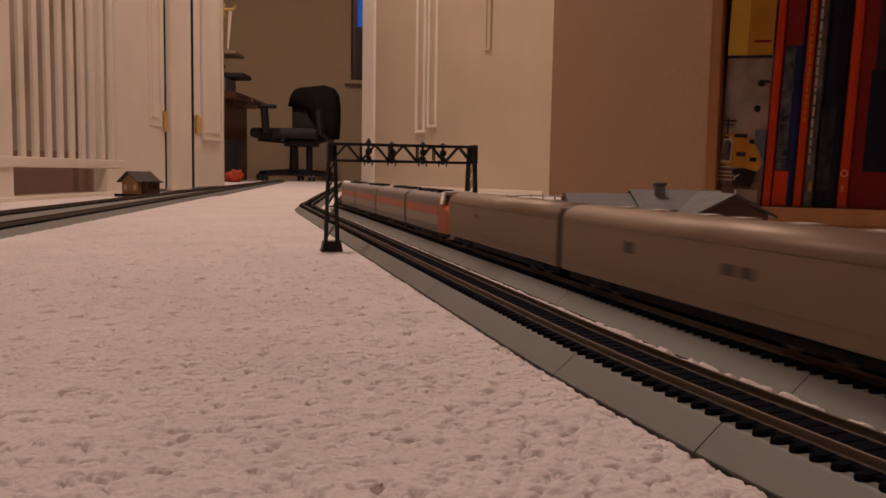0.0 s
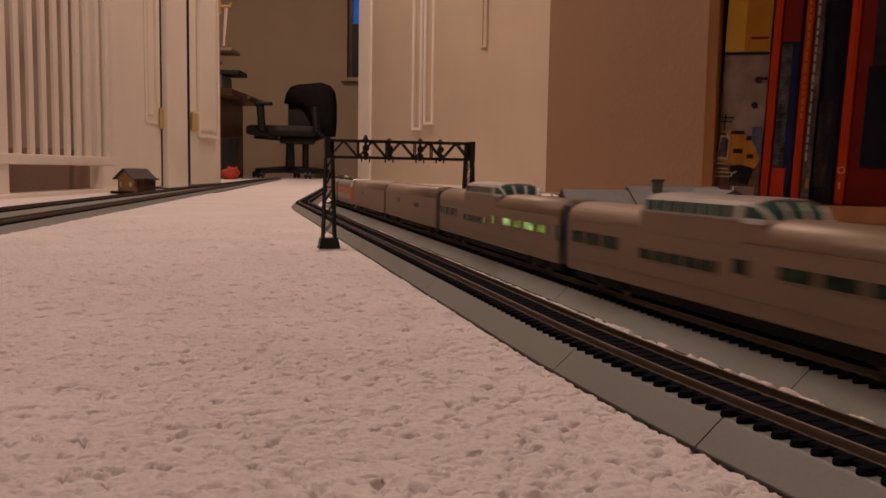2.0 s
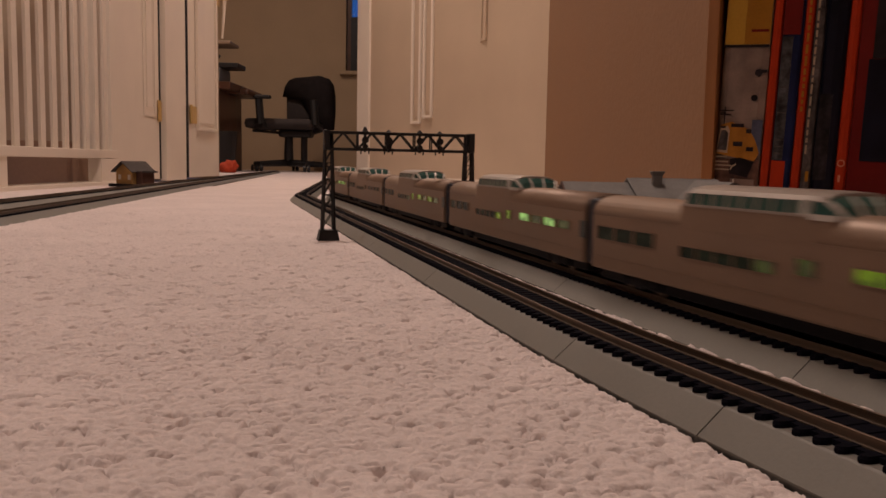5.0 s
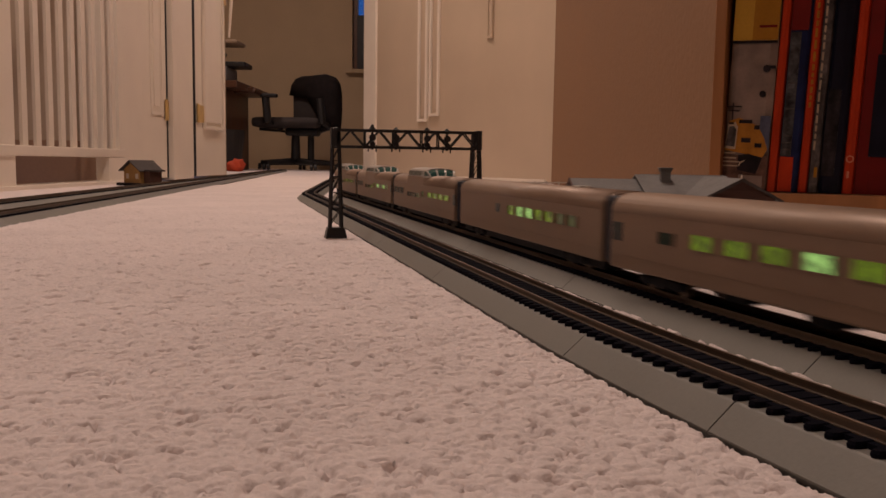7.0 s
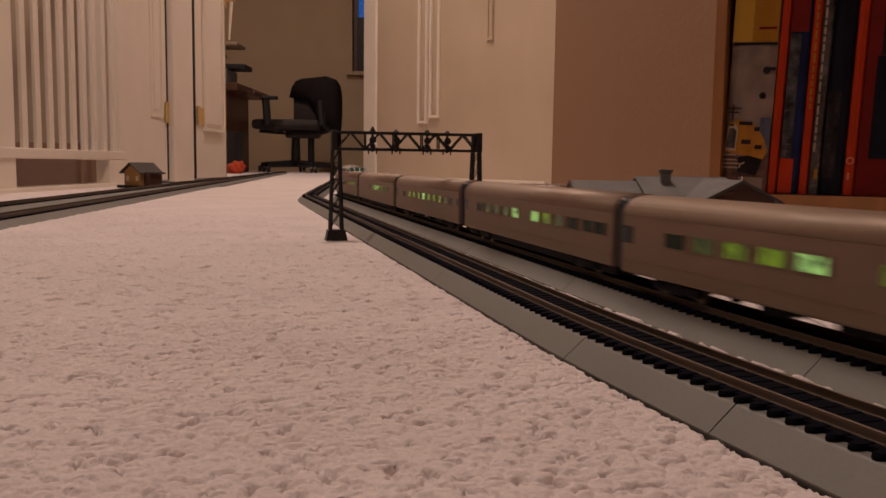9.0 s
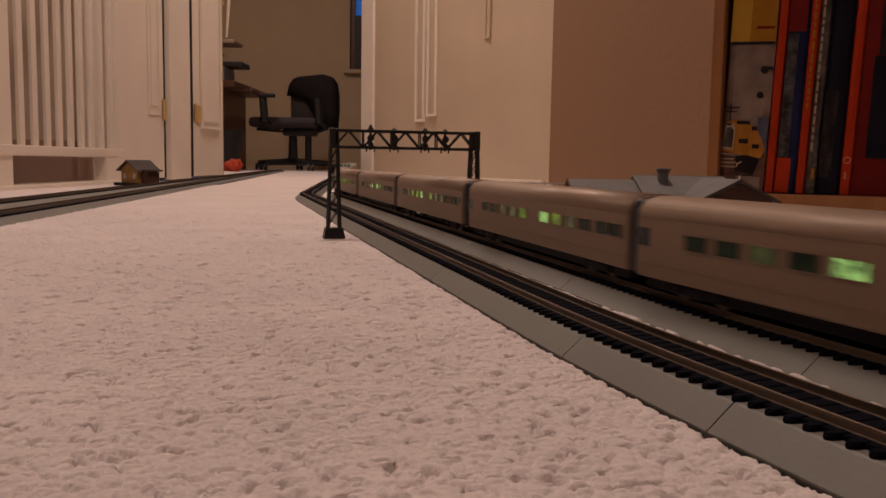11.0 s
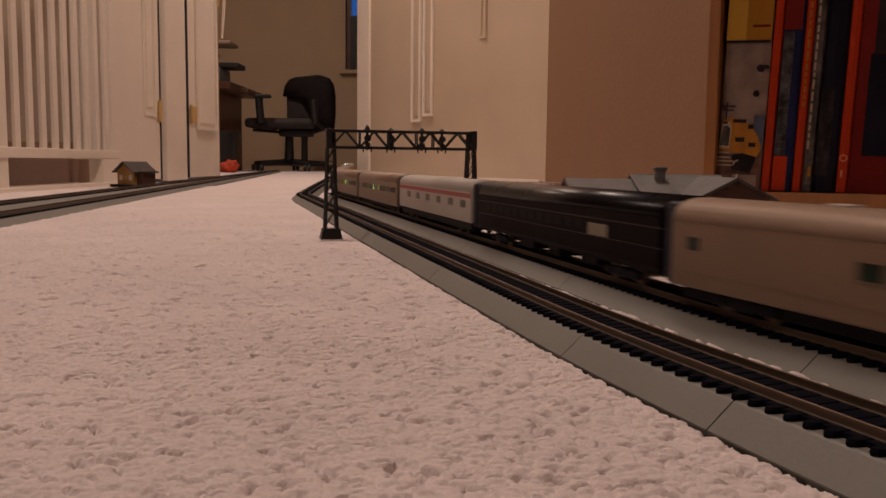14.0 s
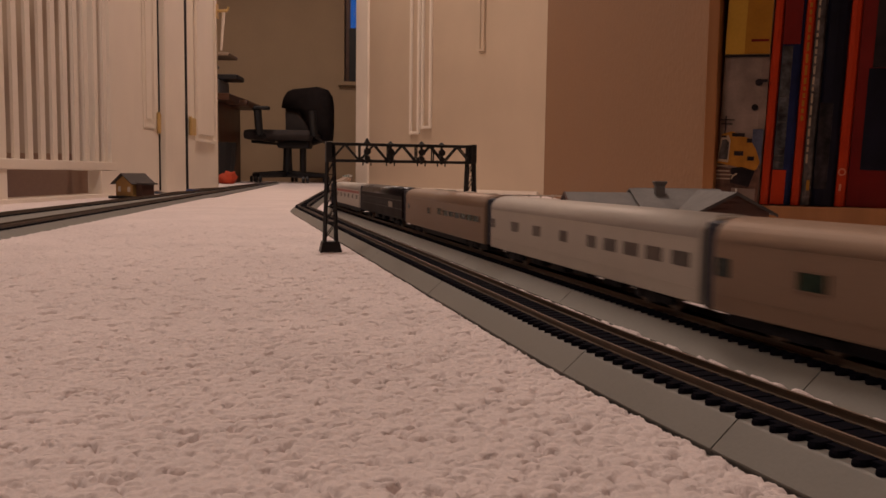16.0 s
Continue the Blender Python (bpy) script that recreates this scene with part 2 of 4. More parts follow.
def pile(name, x0, x1, y0, y1, step, seed, label, coarse=1.0):
    """Matted cut pile: domed tufts of two sizes, worm-like clumps and scattered deep gaps."""
    xs, ys = np.arange(x0, x1, step), np.arange(y0, y1, step)
    X, Y = np.meshgrid(xs, ys)
    wx = X + 0.0007 * np.sin(Y * 410 + 2 * np.sin(X * 130)) + 0.001 * np.sin(Y * 190 + X * 77)
    wy = Y + 0.0007 * np.sin(X * 370 + 2 * np.sin(Y * 150))
    a1, a2, ap = cells(wx, wy, 0.0054, 0.0050, seed)
    b1, b2, bp = cells(wx, wy, 0.0130, 0.0100, seed + 1)
    q = np.clip((a2 - a1) / 0.5, 0, 1)
    dome = np.sqrt(q * (2 - q))
    small = np.sqrt(np.clip((b2 - b1) / 0.6, 0, 1))
    p1, p2, pp = cells(wx, wy, 0.0082 * coarse, 0.0090 * coarse, seed + 2)
    e1, e2, ep = cells(wx, wy, 0.0110 * coarse, 0.0054 * coarse, seed + 4)
    cleft = np.clip(1.2 - (e2 - e1) / 0.15, 0, 1) * (pp < 0.80) * np.clip(1.3 - p1 / 0.32, 0, 1)
    l1, l2, lp = cells(wx, wy, 0.0150 * coarse, 0.0120 * coarse, seed + 3)
    cleft = np.maximum(cleft, 0.8 * np.clip(1.2 - (e2 - e1) / 0.18, 0, 1) * (lp < 0.45) * np.clip(1.3 - l1 / 0.26, 0, 1))
    h = 0.33 * dome + 0.20 * ap + 0.12 * bp * small - 1.35 * min(coarse, 1.5) * cleft + 0.24
    edge = np.clip(np.minimum.reduce([X - x0, x1 - step - X, Y - y0, y1 - step - Y]) / 0.03, 0, 1)
    Z = -0.0035 + edge * (0.0012 + 0.0042 * h)
    off, along = track_offset(X, Y)
    Z += edge * 0.0031 * np.exp(-((off - 0.0355) / 0.0060) ** 2) * np.clip((0.20 - along) / 0.2, 0, 1) * (0.25 + 1.2 * ap)
    for mid in (0.0, SECOND):
        gap = np.clip((np.abs(off - mid) - 0.0266) / 0.0014, 0, 1)
        Z = np.where((np.abs(off - mid) < 0.0281) & (along < S1), np.minimum(Z, -0.0035 + gap * (Z + 0.0035)), Z)
    n, k = len(xs), len(ys)
    idx = np.arange(n * k).reshape(k, n)
    faces = np.stack([idx[:-1, :-1], idx[:-1, 1:], idx[1:, 1:], idx[1:, :-1]], -1).reshape(-1, 4)
    me = bpy.data.meshes.new(name)
    me.from_pydata(np.stack([X, Y, Z], -1).reshape(-1, 3).tolist(), [], faces.tolist())
    me.materials.append(M_CARPET)
    me.polygons.foreach_set("use_smooth", [True] * len(me.polygons))
    return tagged(new(name, me), label, "carpet", "", "stuff")


pile("carpet_pile", -0.27, 0.22, 0.10, 0.44, 0.0008, 3, "matted tufts of pale pinkish beige carpet beside the track")
pile("carpet_pile", -0.46, 0.20, 0.38, 0.80, 0.0012, 4, "matted tufts of pale pinkish beige carpet along the empty track", 1.35)
pile("carpet_pile", -0.80, 0.22, 0.74, 1.32, 0.0020, 5, "matted tufts of pale pinkish beige carpet beside the signal bridge", 2.0)
pile("carpet_pile", -1.0, 0.40, 1.26, 2.6, 0.0048, 8, "matted tufts of pale pinkish beige carpet across the hall")

# ---------------------------------------------------------------- walls and ceiling
slab("ceiling", -3.3, 2.4, -2.7, 8.3, 2.44, 2.56, M_CEIL, "plain off-white ceiling", "ceiling")
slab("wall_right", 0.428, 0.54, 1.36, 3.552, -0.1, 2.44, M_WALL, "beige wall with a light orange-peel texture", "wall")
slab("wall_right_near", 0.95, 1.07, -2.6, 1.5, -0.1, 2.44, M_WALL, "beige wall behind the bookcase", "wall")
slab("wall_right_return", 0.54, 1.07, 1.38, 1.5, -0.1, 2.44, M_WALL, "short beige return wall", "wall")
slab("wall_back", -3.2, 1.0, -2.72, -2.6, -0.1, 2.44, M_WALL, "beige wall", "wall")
slab("wall_room_left", -3.3, -3.18, -2.6, 8.2, -1.2, 2.44, M_WALL, "beige wall", "wall")
slab("wall_stairwell", -1.80, -1.70, 1.70, 4.0, -1.2, 2.44, M_TAN, "cream wall across the stairwell", "wall")
slab("wall_stairwell_end", -1.70, -1.06, 2.66, 2.76, -1.2, 2.44, M_TAN, "cream end wall of the stairwell", "wall")
# brown slab in front of the end wall's lower part
slab("stairwell_slab", -1.70, -1.06, 2.645, 2.657, -1.2, 0.128, mat("brown_slab", (0.42, 0.26, 0.17), 0.8, 0, 0.08, 6, 0.04, 90, 0.3, 75), "brown slab over the lower stairwell end", "skirt board")
# added slab that covers the pale wall end under the bottom rail
slab("slab_return", -1.118, -1.022, 2.594, 2.5985, -0.1, 0.0765, bpy.data.materials["brown_slab"], "thin brown slab over the wall end below the bottom rail", "skirt board")
slab("wall_stairwell_near", -3.2, -1.0, 1.60, 1.72, -1.2, -0.01, M_WALL, "beige stairwell wall below the floor", "wall")
slab("stairwell_bottom", -1.75, -1.0, 1.7, 2.7, -1.25, -1.2, M_CARPET, "carpeted bottom of the stairwell", "carpet")
slab("wall_left", -1.12, -1.00, 2.60, 2.80, -0.1, 2.44, M_WHITE, "white painted end of the hall wall", "wall")
slab("wall_office_front", -3.2, -1.05, 3.92, 4.04, -0.1, 2.44, M_OFFICE, "office wall beside the doorway", "wall")
slab("wall_office_right", 0.9, 1.02, 3.6, 8.0, -0.1, 2.44, M_OFFICE, "office side wall", "wall")
wall_along("wall_slanted", (0.428, 3.546), (-0.395, 4.68), -0.1, 2.44, 0.12, M_TAN, "cream painted wall beside the office doorway")
# the office back wall is built round its window
WX0, WX1, WZ0, WZ1, WY = -0.86, 0.30, 0.86, 2.05, 7.6
slab("wall_office_back", -3.2, WX0, WY, WY + 0.14, -0.1, 2.44, M_OFFICE, "dim beige office wall", "wall")
slab("wall_office_back_below", WX0, WX1, WY, WY + 0.14, -0.1, WZ0, M_OFFICE, "dim beige wall below the window", "wall")
slab("wall_office_back_above", WX0, WX1, WY, WY + 0.14, WZ1, 2.44, M_OFFICE, "dim beige wall above the window", "wall")
slab("wall_office_back_end", WX1, 1.0, WY, WY + 0.14, -0.1, 2.44, M_OFFICE, "dim beige office wall", "wall")

# ---------------------------------------------------------------- window, doors, trim
win = tagged(link("window_1", boxed(WX0 + 0.004, WX1 - 0.004, WY + 0.07, WY + 0.078, WZ0 + 0.02, WZ1 - 0.004), glass("night_glass", (0.9, 0.95, 1.0), 0.02, 1.0), None), "dark window with blue dusk outside", "window", "", "structure")
win.visible_shadow = False
part("window_frame", box(box(boxed(WX0 + 0.004, WX0 + 0.045, WY + 0.04, WY + 0.1, WZ0 + 0.02, WZ1 - 0.004), WX1 - 0.045, WX1 - 0.004, WY + 0.04, WY + 0.1, WZ0 + 0.02, WZ1 - 0.004),
                         WX0 + 0.045, WX1 - 0.045, WY + 0.04, WY + 0.1, WZ0 + 0.02, WZ0 + 0.06), M_DESK, win)
part("window_sill", boxed(WX0 - 0.05, WX1 + 0.05, WY - 0.05, WY + 0.06, WZ0 - 0.015, WZ0 + 0.018, 0.004), M_OFFICE, win)
part("curtain", boxed(WX0 + 0.046, WX0 + 0.50, WY - 0.03, WY - 0.01, WZ0 + 0.02, 1.34, 0.004), M_CHAIR, win, "dark object leaning in the window")


def panel_moulding(parent, x0, x1, z0, z1, y, w=0.014, depth=0.013, material=M_WHITE):
    """A raised frame moulding and its raised field, on a face that looks towards -y."""
    bm = bmesh.new()
    for a, b, c, d in ((x0, x0 + w, z0, z1), (x1 - w, x1, z0, z1), (x0 + w, x1 - w, z0, z0 + w), (x0 + w, x1 - w, z1 - w, z1)):
        box(bm, a, b, y - depth, y - 0.0005, c, d, 0.0025)
    ob = part("moulding", bm, material, parent)
    part("panel", boxed(x0 + 2.2 * w, x1 - 2.2 * w, y - depth * 0.7, y - 0.0005, z0 + 2.2 * w, z1 - 2.2 * w, 0.003), material, parent)
    return ob


# door beside the hut: closed leaf in the left wall, seen along the hall
def hall_leaf(name, y0, y1, x, label, panels, relief):
    ob = empty(name, pose(x, y0, 0, 0, 0, 90), label, "door", "", "structure")
    part("leaf", boxed(0, y1 - y0, 0.0, 0.035, 0.008, 2.03, 0.002), M_WHITE, ob)
    for a, b, c, d in panels:
        panel_moulding(ob, a, b, c, d, 0.0, 0.014, relief)
    return ob


d1 = hall_leaf("door_1", 2.803, 3.075, -1.012, "closed white panelled door with a brass hinge", [(0.110, 0.235, 0.225, 0.86), (0.110, 0.235, 0.98, 1.75)], 0.003)
d2 = hall_leaf("door_2", 3.41, 3.86, -1.005, "white panelled door standing open to the office", [(0.09, 0.385, 0.20, 0.86), (0.09, 0.385, 0.98, 1.75)], 0.014)
# added dark strips stand for the shade inside the door gaps
for ob, xx in ((d1, 0.0), (d2, 0.0)):
    xs = 0.276 if ob is d1 else -0.026
    part("gap_shade", boxed(xs, xs + (0.017 if ob is d1 else 0.025), 0.001, 0.03, 0.008, 2.03), M_UNDER, ob, "dark strip as shade in the door gap")
for ob, xx in ((d1, 0.268), (d2, 0.022)):
    up = 0.012 if ob is d1 else 0.022
    hb = boxed(xx - 0.016, xx + (0.016 if ob is d1 else 0.075), -0.006, -0.001, 0.202 + up, 0.270 + up, 0.001)
    bar(hb, (xx - 0.018, -0.008, 0.199 + up), (xx - 0.018, -0.008, 0.273 + up), 0.011, 8)
    part("hinge", hb, M_BRASS, ob, "brass butt hinge")
tagged(link("door_casing", box(boxed(-1.05, -0.992, 3.095, 3.14, 0.0, 2.1, 0.004), -1.05, -1.007, 3.144, 3.383, 0.0, 2.1, 0.004), M_WHITE), "white painted casing between two doors", "casing", "", "structure")
hook = empty("door_hook", pose(-0.988, 3.845, 0.785), "brass hook with a white strap on the open door", "hook")
hb = bar(bar(bmesh.new(), (-0.018, 0, 0), (0.035, 0, 0.002), 0.012, 8), (0.035, 0, 0.002), (0.04, 0, 0.02), 0.01, 8)
box(hb, -0.014, -0.008, -0.02, 0.02, -0.03, 0.03, 0.002)
part("brass_hook", hb, M_BRASS, hook)
part("strap", bar(bmesh.new(), (0.018, 0, -0.005), (0.006, 0.0, -0.17), 0.014, 6, 0.008), M_WHITE, hook, "white hanging strap")

# mouldings of the slanted wall, in its own space: u along the wall from its near corner
US = pose(0.428, 3.546, 0, 0, 0, math.degrees(math.atan2(1.134, -0.823)))
door3 = empty("door_3", US @ pose(0, 0.0, 0, 0, 0, 0), "cream panelled door flush with the slanted wall", "door", "", "structure")


def on_slant(name, u0, u1, z0, z1, d0, d1, parent, bev=0.002):
    return part(name, boxed(u0, u1, d0, d1, z0, z1, bev), M_TAN, parent)


for u0, u1, z0 in ((0.908, 0.990, 0.278), (0.806, 0.887, 0.302)):
    bm = bmesh.new()
    for a, b, c, d in ((u0, u0 + 0.014, z0, 0.98), (u1 - 0.014, u1, z0, 0.98), (u0 + 0.014, u1 - 0.014, z0, z0 + 0.014)):
        box(bm, a, b, 0.0006, 0.015, c, d, 0.004)
    part("moulding", bm, M_WHITE, door3)
    on_slant("panel", u0 + 0.026, u1 - 0.026, z0 + 0.03, 0.98, 0.0006, 0.006, door3)
on_slant("panel_edge", 0.400, 0.412, 0.632, 1.4, 0.0006, 0.012, door3)
on_slant("panel_edge", 0.436, 0.448, 0.632, 1.4, 0.0006, 0.006, door3)
on_slant("panel_edge", 0.412, 0.436, 0.632, 0.645, 0.0006, 0.008, door3)
tagged(link("doorway_casing", boxed(1.398, 1.52, -0.13, 0.014, 0.0, 2.1, 0.004), M_WHITE), "white casing of the office doorway", "casing", "", "structure").matrix_basis = US
tagged(link("baseboard", boxed(0.03, 1.39, 0.0005, 0.011, -0.003, 0.012, 0.002), M_WHITE), "thin white baseboard", "baseboard", "", "structure").matrix_basis = US


# ---------------------------------------------------------------- balustrade of the stairwell
def balustrade():
    ob = empty("balustrade", pose(-1.0, 0, 0), "white painted stair balustrade with square balusters", "railing", "", "structure")
    part("bottom_rail", boxed(-0.02, 0.02, 1.70, 2.60, 0.078, 0.103, 0.003), M_WHITE, ob)
    part("top_rail", boxed(-0.03, 0.03, 1.70, 2.60, 0.86, 0.90, 0.006), M_WHITE, ob)
    part("newel_post", boxed(-0.05, 0.015, 1.84, 1.945, -0.003, 1.0, 0.004), M_WHITE, ob)
    part("support_block", boxed(-0.02, 0.02, 2.47, 2.60, -0.003, 0.077, 0.002), M_WHITE, ob)
    part("curb", boxed(-0.05, 0.028, 1.74, 2.62, -0.006, 0.010, 0.002), M_WHITE, ob)
    me = None
    for i in range(9):
        y = 2.014 + 0.0670 * i
        if me is None:
            b = part("baluster", boxed(-0.0045, 0.0045, -0.0125, 0.0125, 0.1035, 0.859, 0.0012), M_WHITE, ob)
            me = b.data
        else:
            b = new("baluster", me)
            b.parent = ob
        b.location = (0, y, 0)


balustrade()

# ---------------------------------------------------------------- track plan


BACK = -0.45      # behind the camera the line turns round the room


def ahead(p, a, l):
    return (p[0] - math.sin(a) * l, p[1] + math.cos(a) * l)


def bend(p, a, r, l):
    b = a - l / r
    return (p[0] - r * (math.cos(b) - math.cos(a)), p[1] + r * (math.sin(a) - math.sin(b))), b


def main_line(s, off=0.0):
    """Place and heading of the hall's main line, s metres along it, off metres to its right."""
    if s < BACK:
        q, a = bend(START, A0, R0, BACK)
        p, a = bend(q, a, -1.05, s - BACK)
    elif s < 0:
        p, a = bend(START, A0, R0, s)
    elif s < S1:
        p, a = ahead(START, A0, s), A0
    else:
        q = ahead(START, A0, S1)
        if s < S2:
            p, a = bend(q, A0, R1, s - S1)
        else:
            q, a = bend(q, A0, R1, S2 - S1)
            p = ahead(q, a, s - S2)
    return (p[0] + off * math.cos(a), p[1] + off * math.sin(a)), a


AL = math.atan(0.128)


def left_line(s, off=0.0):
    """The line beside the balustrade; s = 0 is level with the camera."""
    p = (-0.394 - math.sin(AL) * s, math.cos(AL) * s)
    if off < -0.06:
        off -= 0.022 - 0.018 * (p[1] - 1.4)
    return (p[0] + off * math.cos(AL), p[1] + off * math.sin(AL)), AL


def sweep(line, off, s0, s1, step, profile):
    """The profile (right, up) drawn along a line."""
    n = max(1, math.ceil((s1 - s0) / step))
    secs = []
    for i in range(n + 1):
        s = s0 + (s1 - s0) * i / n
        secs.append([(*line(s, off + u)[0], z) for u, z in profile])
    return loft(bmesh.new(), secs)


BED = [(-0.0225, -0.0034), (-0.0258, 0.0000), (-0.0259, 0.0006), (-0.0172, 0.0083), (-0.0164, 0.0088), (0.0164, 0.0088), (0.0172, 0.0083), (0.0259, 0.0006), (0.0258, 0.0000), (0.0225, -0.0034)]
WEB = [(-0.0010, 0.0103), (0.0010, 0.0103), (0.0010, 0.0107), (0.0003, 0.0110), (0.0003, 0.0126), (-0.0003, 0.0126), (-0.0003, 0.0110), (-0.0010, 0.0107)]
RAIL = [(-0.0005, 0.0125), (0.0005, 0.0125), (0.00048, 0.0134), (0.0003, 0.0135), (-0.0003, 0.0135), (-0.00048, 0.0134)]
# web and foot are a darker brown than the rail head
M_WEB = mat("brown_web", (0.085, 0.058, 0.038), 0.6, 0.1)


def tie_mesh():
    # a plank with rounded ends, worn narrower on top
    outline = [(-0.0166, -0.0006), (-0.0161, -0.0014), (-0.0148, -0.0018), (0.0148, -0.0018), (0.0161, -0.0014), (0.0166, -0.0006),
               (0.0166, 0.0006), (0.0161, 0.0014), (0.0148, 0.0018), (-0.0148, 0.0018), (-0.0161, 0.0014), (-0.0166, 0.0006)]
    bm = loft(bmesh.new(), [[(x * k, y * k2, z) for x, y in outline] for z, k, k2 in ((0.0082, 1.0, 1.0), (0.0098, 1.0, 1.0), (0.0106, 0.97, 0.8))])
    me = bpy.data.meshes.new("tie")
    bmesh.ops.recalc_face_normals(bm, faces=bm.faces)
    bm.to_mesh(me)
    bm.free()
    me.materials.append(M_TIE)
    return me


TIE = tie_mesh()
TIE_STEP = 0.0073
GAUGE = 0.0182


def lay_track(name, line, off, s0, s1, joints, label, near=None):
    ob = empty(name, pose(0, 0, 0), label, "model track", "model tracks")
    cuts = [s0] + [j for j in joints if s0 < j < s1] + [s1]
    for a, b in zip(cuts, cuts[1:]):
        part("roadbed_section", sweep(line, off, a + 0.0003, b - 0.0003, 0.03, BED), M_BED, ob)
    part("tie_web", sweep(line, off, s0, s1, 0.03, [(-0.0128, 0.0086), (0.0128, 0.0086), (0.0126, 0.0103), (-0.0126, 0.0103)]), M_TIE, ob)
    for side in (-GAUGE / 2, GAUGE / 2):
        part("rail_head", sweep(line, off + side, s0, s1, 0.03, RAIL), M_RAIL, part("rail", sweep(line, off + side, s0, s1, 0.03, WEB), M_WEB, ob, "brown rail with a lighter head"))
    rest = bmesh.new()
    s = s0 + 0.003
    while s < s1:
        (x, y), a = line(s, off)
        m = pose(x, y, 0, 0, 0, math.degrees(a))
        if near and near[0] <= s < near[1]:
            t = new("tie", TIE)
            t.parent, t.matrix_basis = ob, m
        else:
            box(rest, -0.0168, 0.0168, -0.0017, 0.0017, 0.0084, 0.0104, 0, m)
        s += TIE_STEP
    tagged(part("ties", rest, M_TIE, ob), kind="stuff")
    return ob


J1, J2 = -0.062, -0.160
JOINTS_A = [J2 - 0.2286 * i for i in range(24, 0, -1)] + [J2, J1] + [J1 + 0.2286 * i for i in range(1, 26)]
JOINTS_B = [-0.115 + 0.2286 * i for i in range(-25, 27)]
lay_track("model_track", main_line, 0.0, -5.9, 5.7, JOINTS_A, "empty model railway track on smooth grey plastic roadbed", (-0.30, 1.78))
lay_track("model_track", main_line, SECOND, -5.9, 6.6, JOINTS_B, "model track on grey plastic roadbed under the running train", (-0.30, 1.2))
lay_track("model_track", left_line, 0.0, 0.5, 6.1, [0.5 + 0.2286 * i for i in range(1, 25)], "model track on grey plastic roadbed across the hall carpet")
lay_track("model_track", left_line, -0.078, 0.7, 5.3, [0.62 + 0.2286 * i for i in range(1, 24)], "model track on grey plastic roadbed beside the white balustrade")


# ---------------------------------------------------------------- train
def car_profile(w=0.0183, floor=0.0055, eave=0.0385, top=0.0492, steps=7):
    pts = [(-w * 0.97, floor), (-w, floor + 0.001), (-w, eave)]
    for i in range(1, steps * 2):
        a = math.pi * i / (2 * steps)
        pts.append((-w * math.copysign(abs(math.cos(a)) ** 0.75, math.cos(a)), eave + (top - eave) * math.sin(a) ** 0.85))
    pts += [(w, eave), (w, floor + 0.001), (w * 0.97, floor)]
    return pts


def wheelset(bm, y, z=0.0):
    for x in (-0.0098, 0.0098):
        bar(bm, (x - 0.0012, y, 0.0055 + z), (x + 0.0012, y, 0.0055 + z), 0.011, 12)
    bar(bm, (-0.0098, y, 0.0055 + z), (0.0098, y, 0.0055 + z), 0.002, 6)


def bogie(parent, y, base=0.030, half=0.0135):
    bm = bmesh.new()
    for x in (-half, half):
        box(bm, x - 0.0012, x + 0.0012, y - base / 2 - 0.006, y + base / 2 + 0.006, 0.0035, 0.0072, 0.0005)
        box(bm, x - 0.0016, x + 0.0016, y - 0.006, y + 0.006, 0.0024, 0.0078, 0.0005)
        for k in (-1, 1):
            box(bm, x - 0.002, x + 0.002, y + k * base / 2 - 0.0028, y + k * base / 2 + 0.0028, 0.0030, 0.0075, 0.0005)
    box(bm, -half, half, y - 0.005, y + 0.005, 0.0048, 0.0068)
    t = part("bogie", bm, M_UNDER, parent)
    for k in (-1, 1):
        b2 = bmesh.new()
        wheelset(b2, y + k * base / 2)
        part("wheelset", b2, M_RAIL, t)
    return t


CAR = 0.313      # body length
NOSE = 0.1655     # from a car's middle to the joint before it
HALF_W = 0.0183


def pane(parent, d0, d1, z0, z1, material, name="window_pane", both=True, proud=0.00035):
    """A window on the car's sides, from d0 to d1 metres behind its front."""
    for side in ((-1, 1) if both else (-1,)):
        x = side * HALF_W
        front = NOSE + (CAR - 0.313) / 2
        y0, y1 = front - d1, front - d0
        bm = bmesh.new()
        box(bm, min(x, x + side * proud), max(x, x + side * proud), y0, y1, z0, z1)
        glazing = part(name, bm, material, parent)
        if material in M_LIT or material is M_DIM:
            # a raised rim round the glass hides much of the glow from along the train
            a, b = min(x, x + side * 0.0010), max(x, x + side * 0.0010)
            bm = bmesh.new()
            for q0, q1, c0, c1 in ((y0 - 0.0008, y0, z0 - 0.0004, z1 + 0.0004), (y1, y1 + 0.0008, z0 - 0.0004, z1 + 0.0004), (y0, y1, z0 - 0.0004, z0), (y0, y1, z1, z1 + 0.0004)):
                box(bm, a, b, q0, q1, c0, c1)
            part("window_rim", bm, M_SILVER, glazing)


def vents(parent, rng, n):
    for i in range(n):
        y = -CAR / 2 + 0.03 + (CAR - 0.06) * (i + rng.random() * 0.4) / n
        part("roof_vent", boxed(-0.004, 0.004, y - 0.005, y + 0.005, 0.0485, 0.0503, 0.0006), M_CREAM, parent, "small pale roof vent")


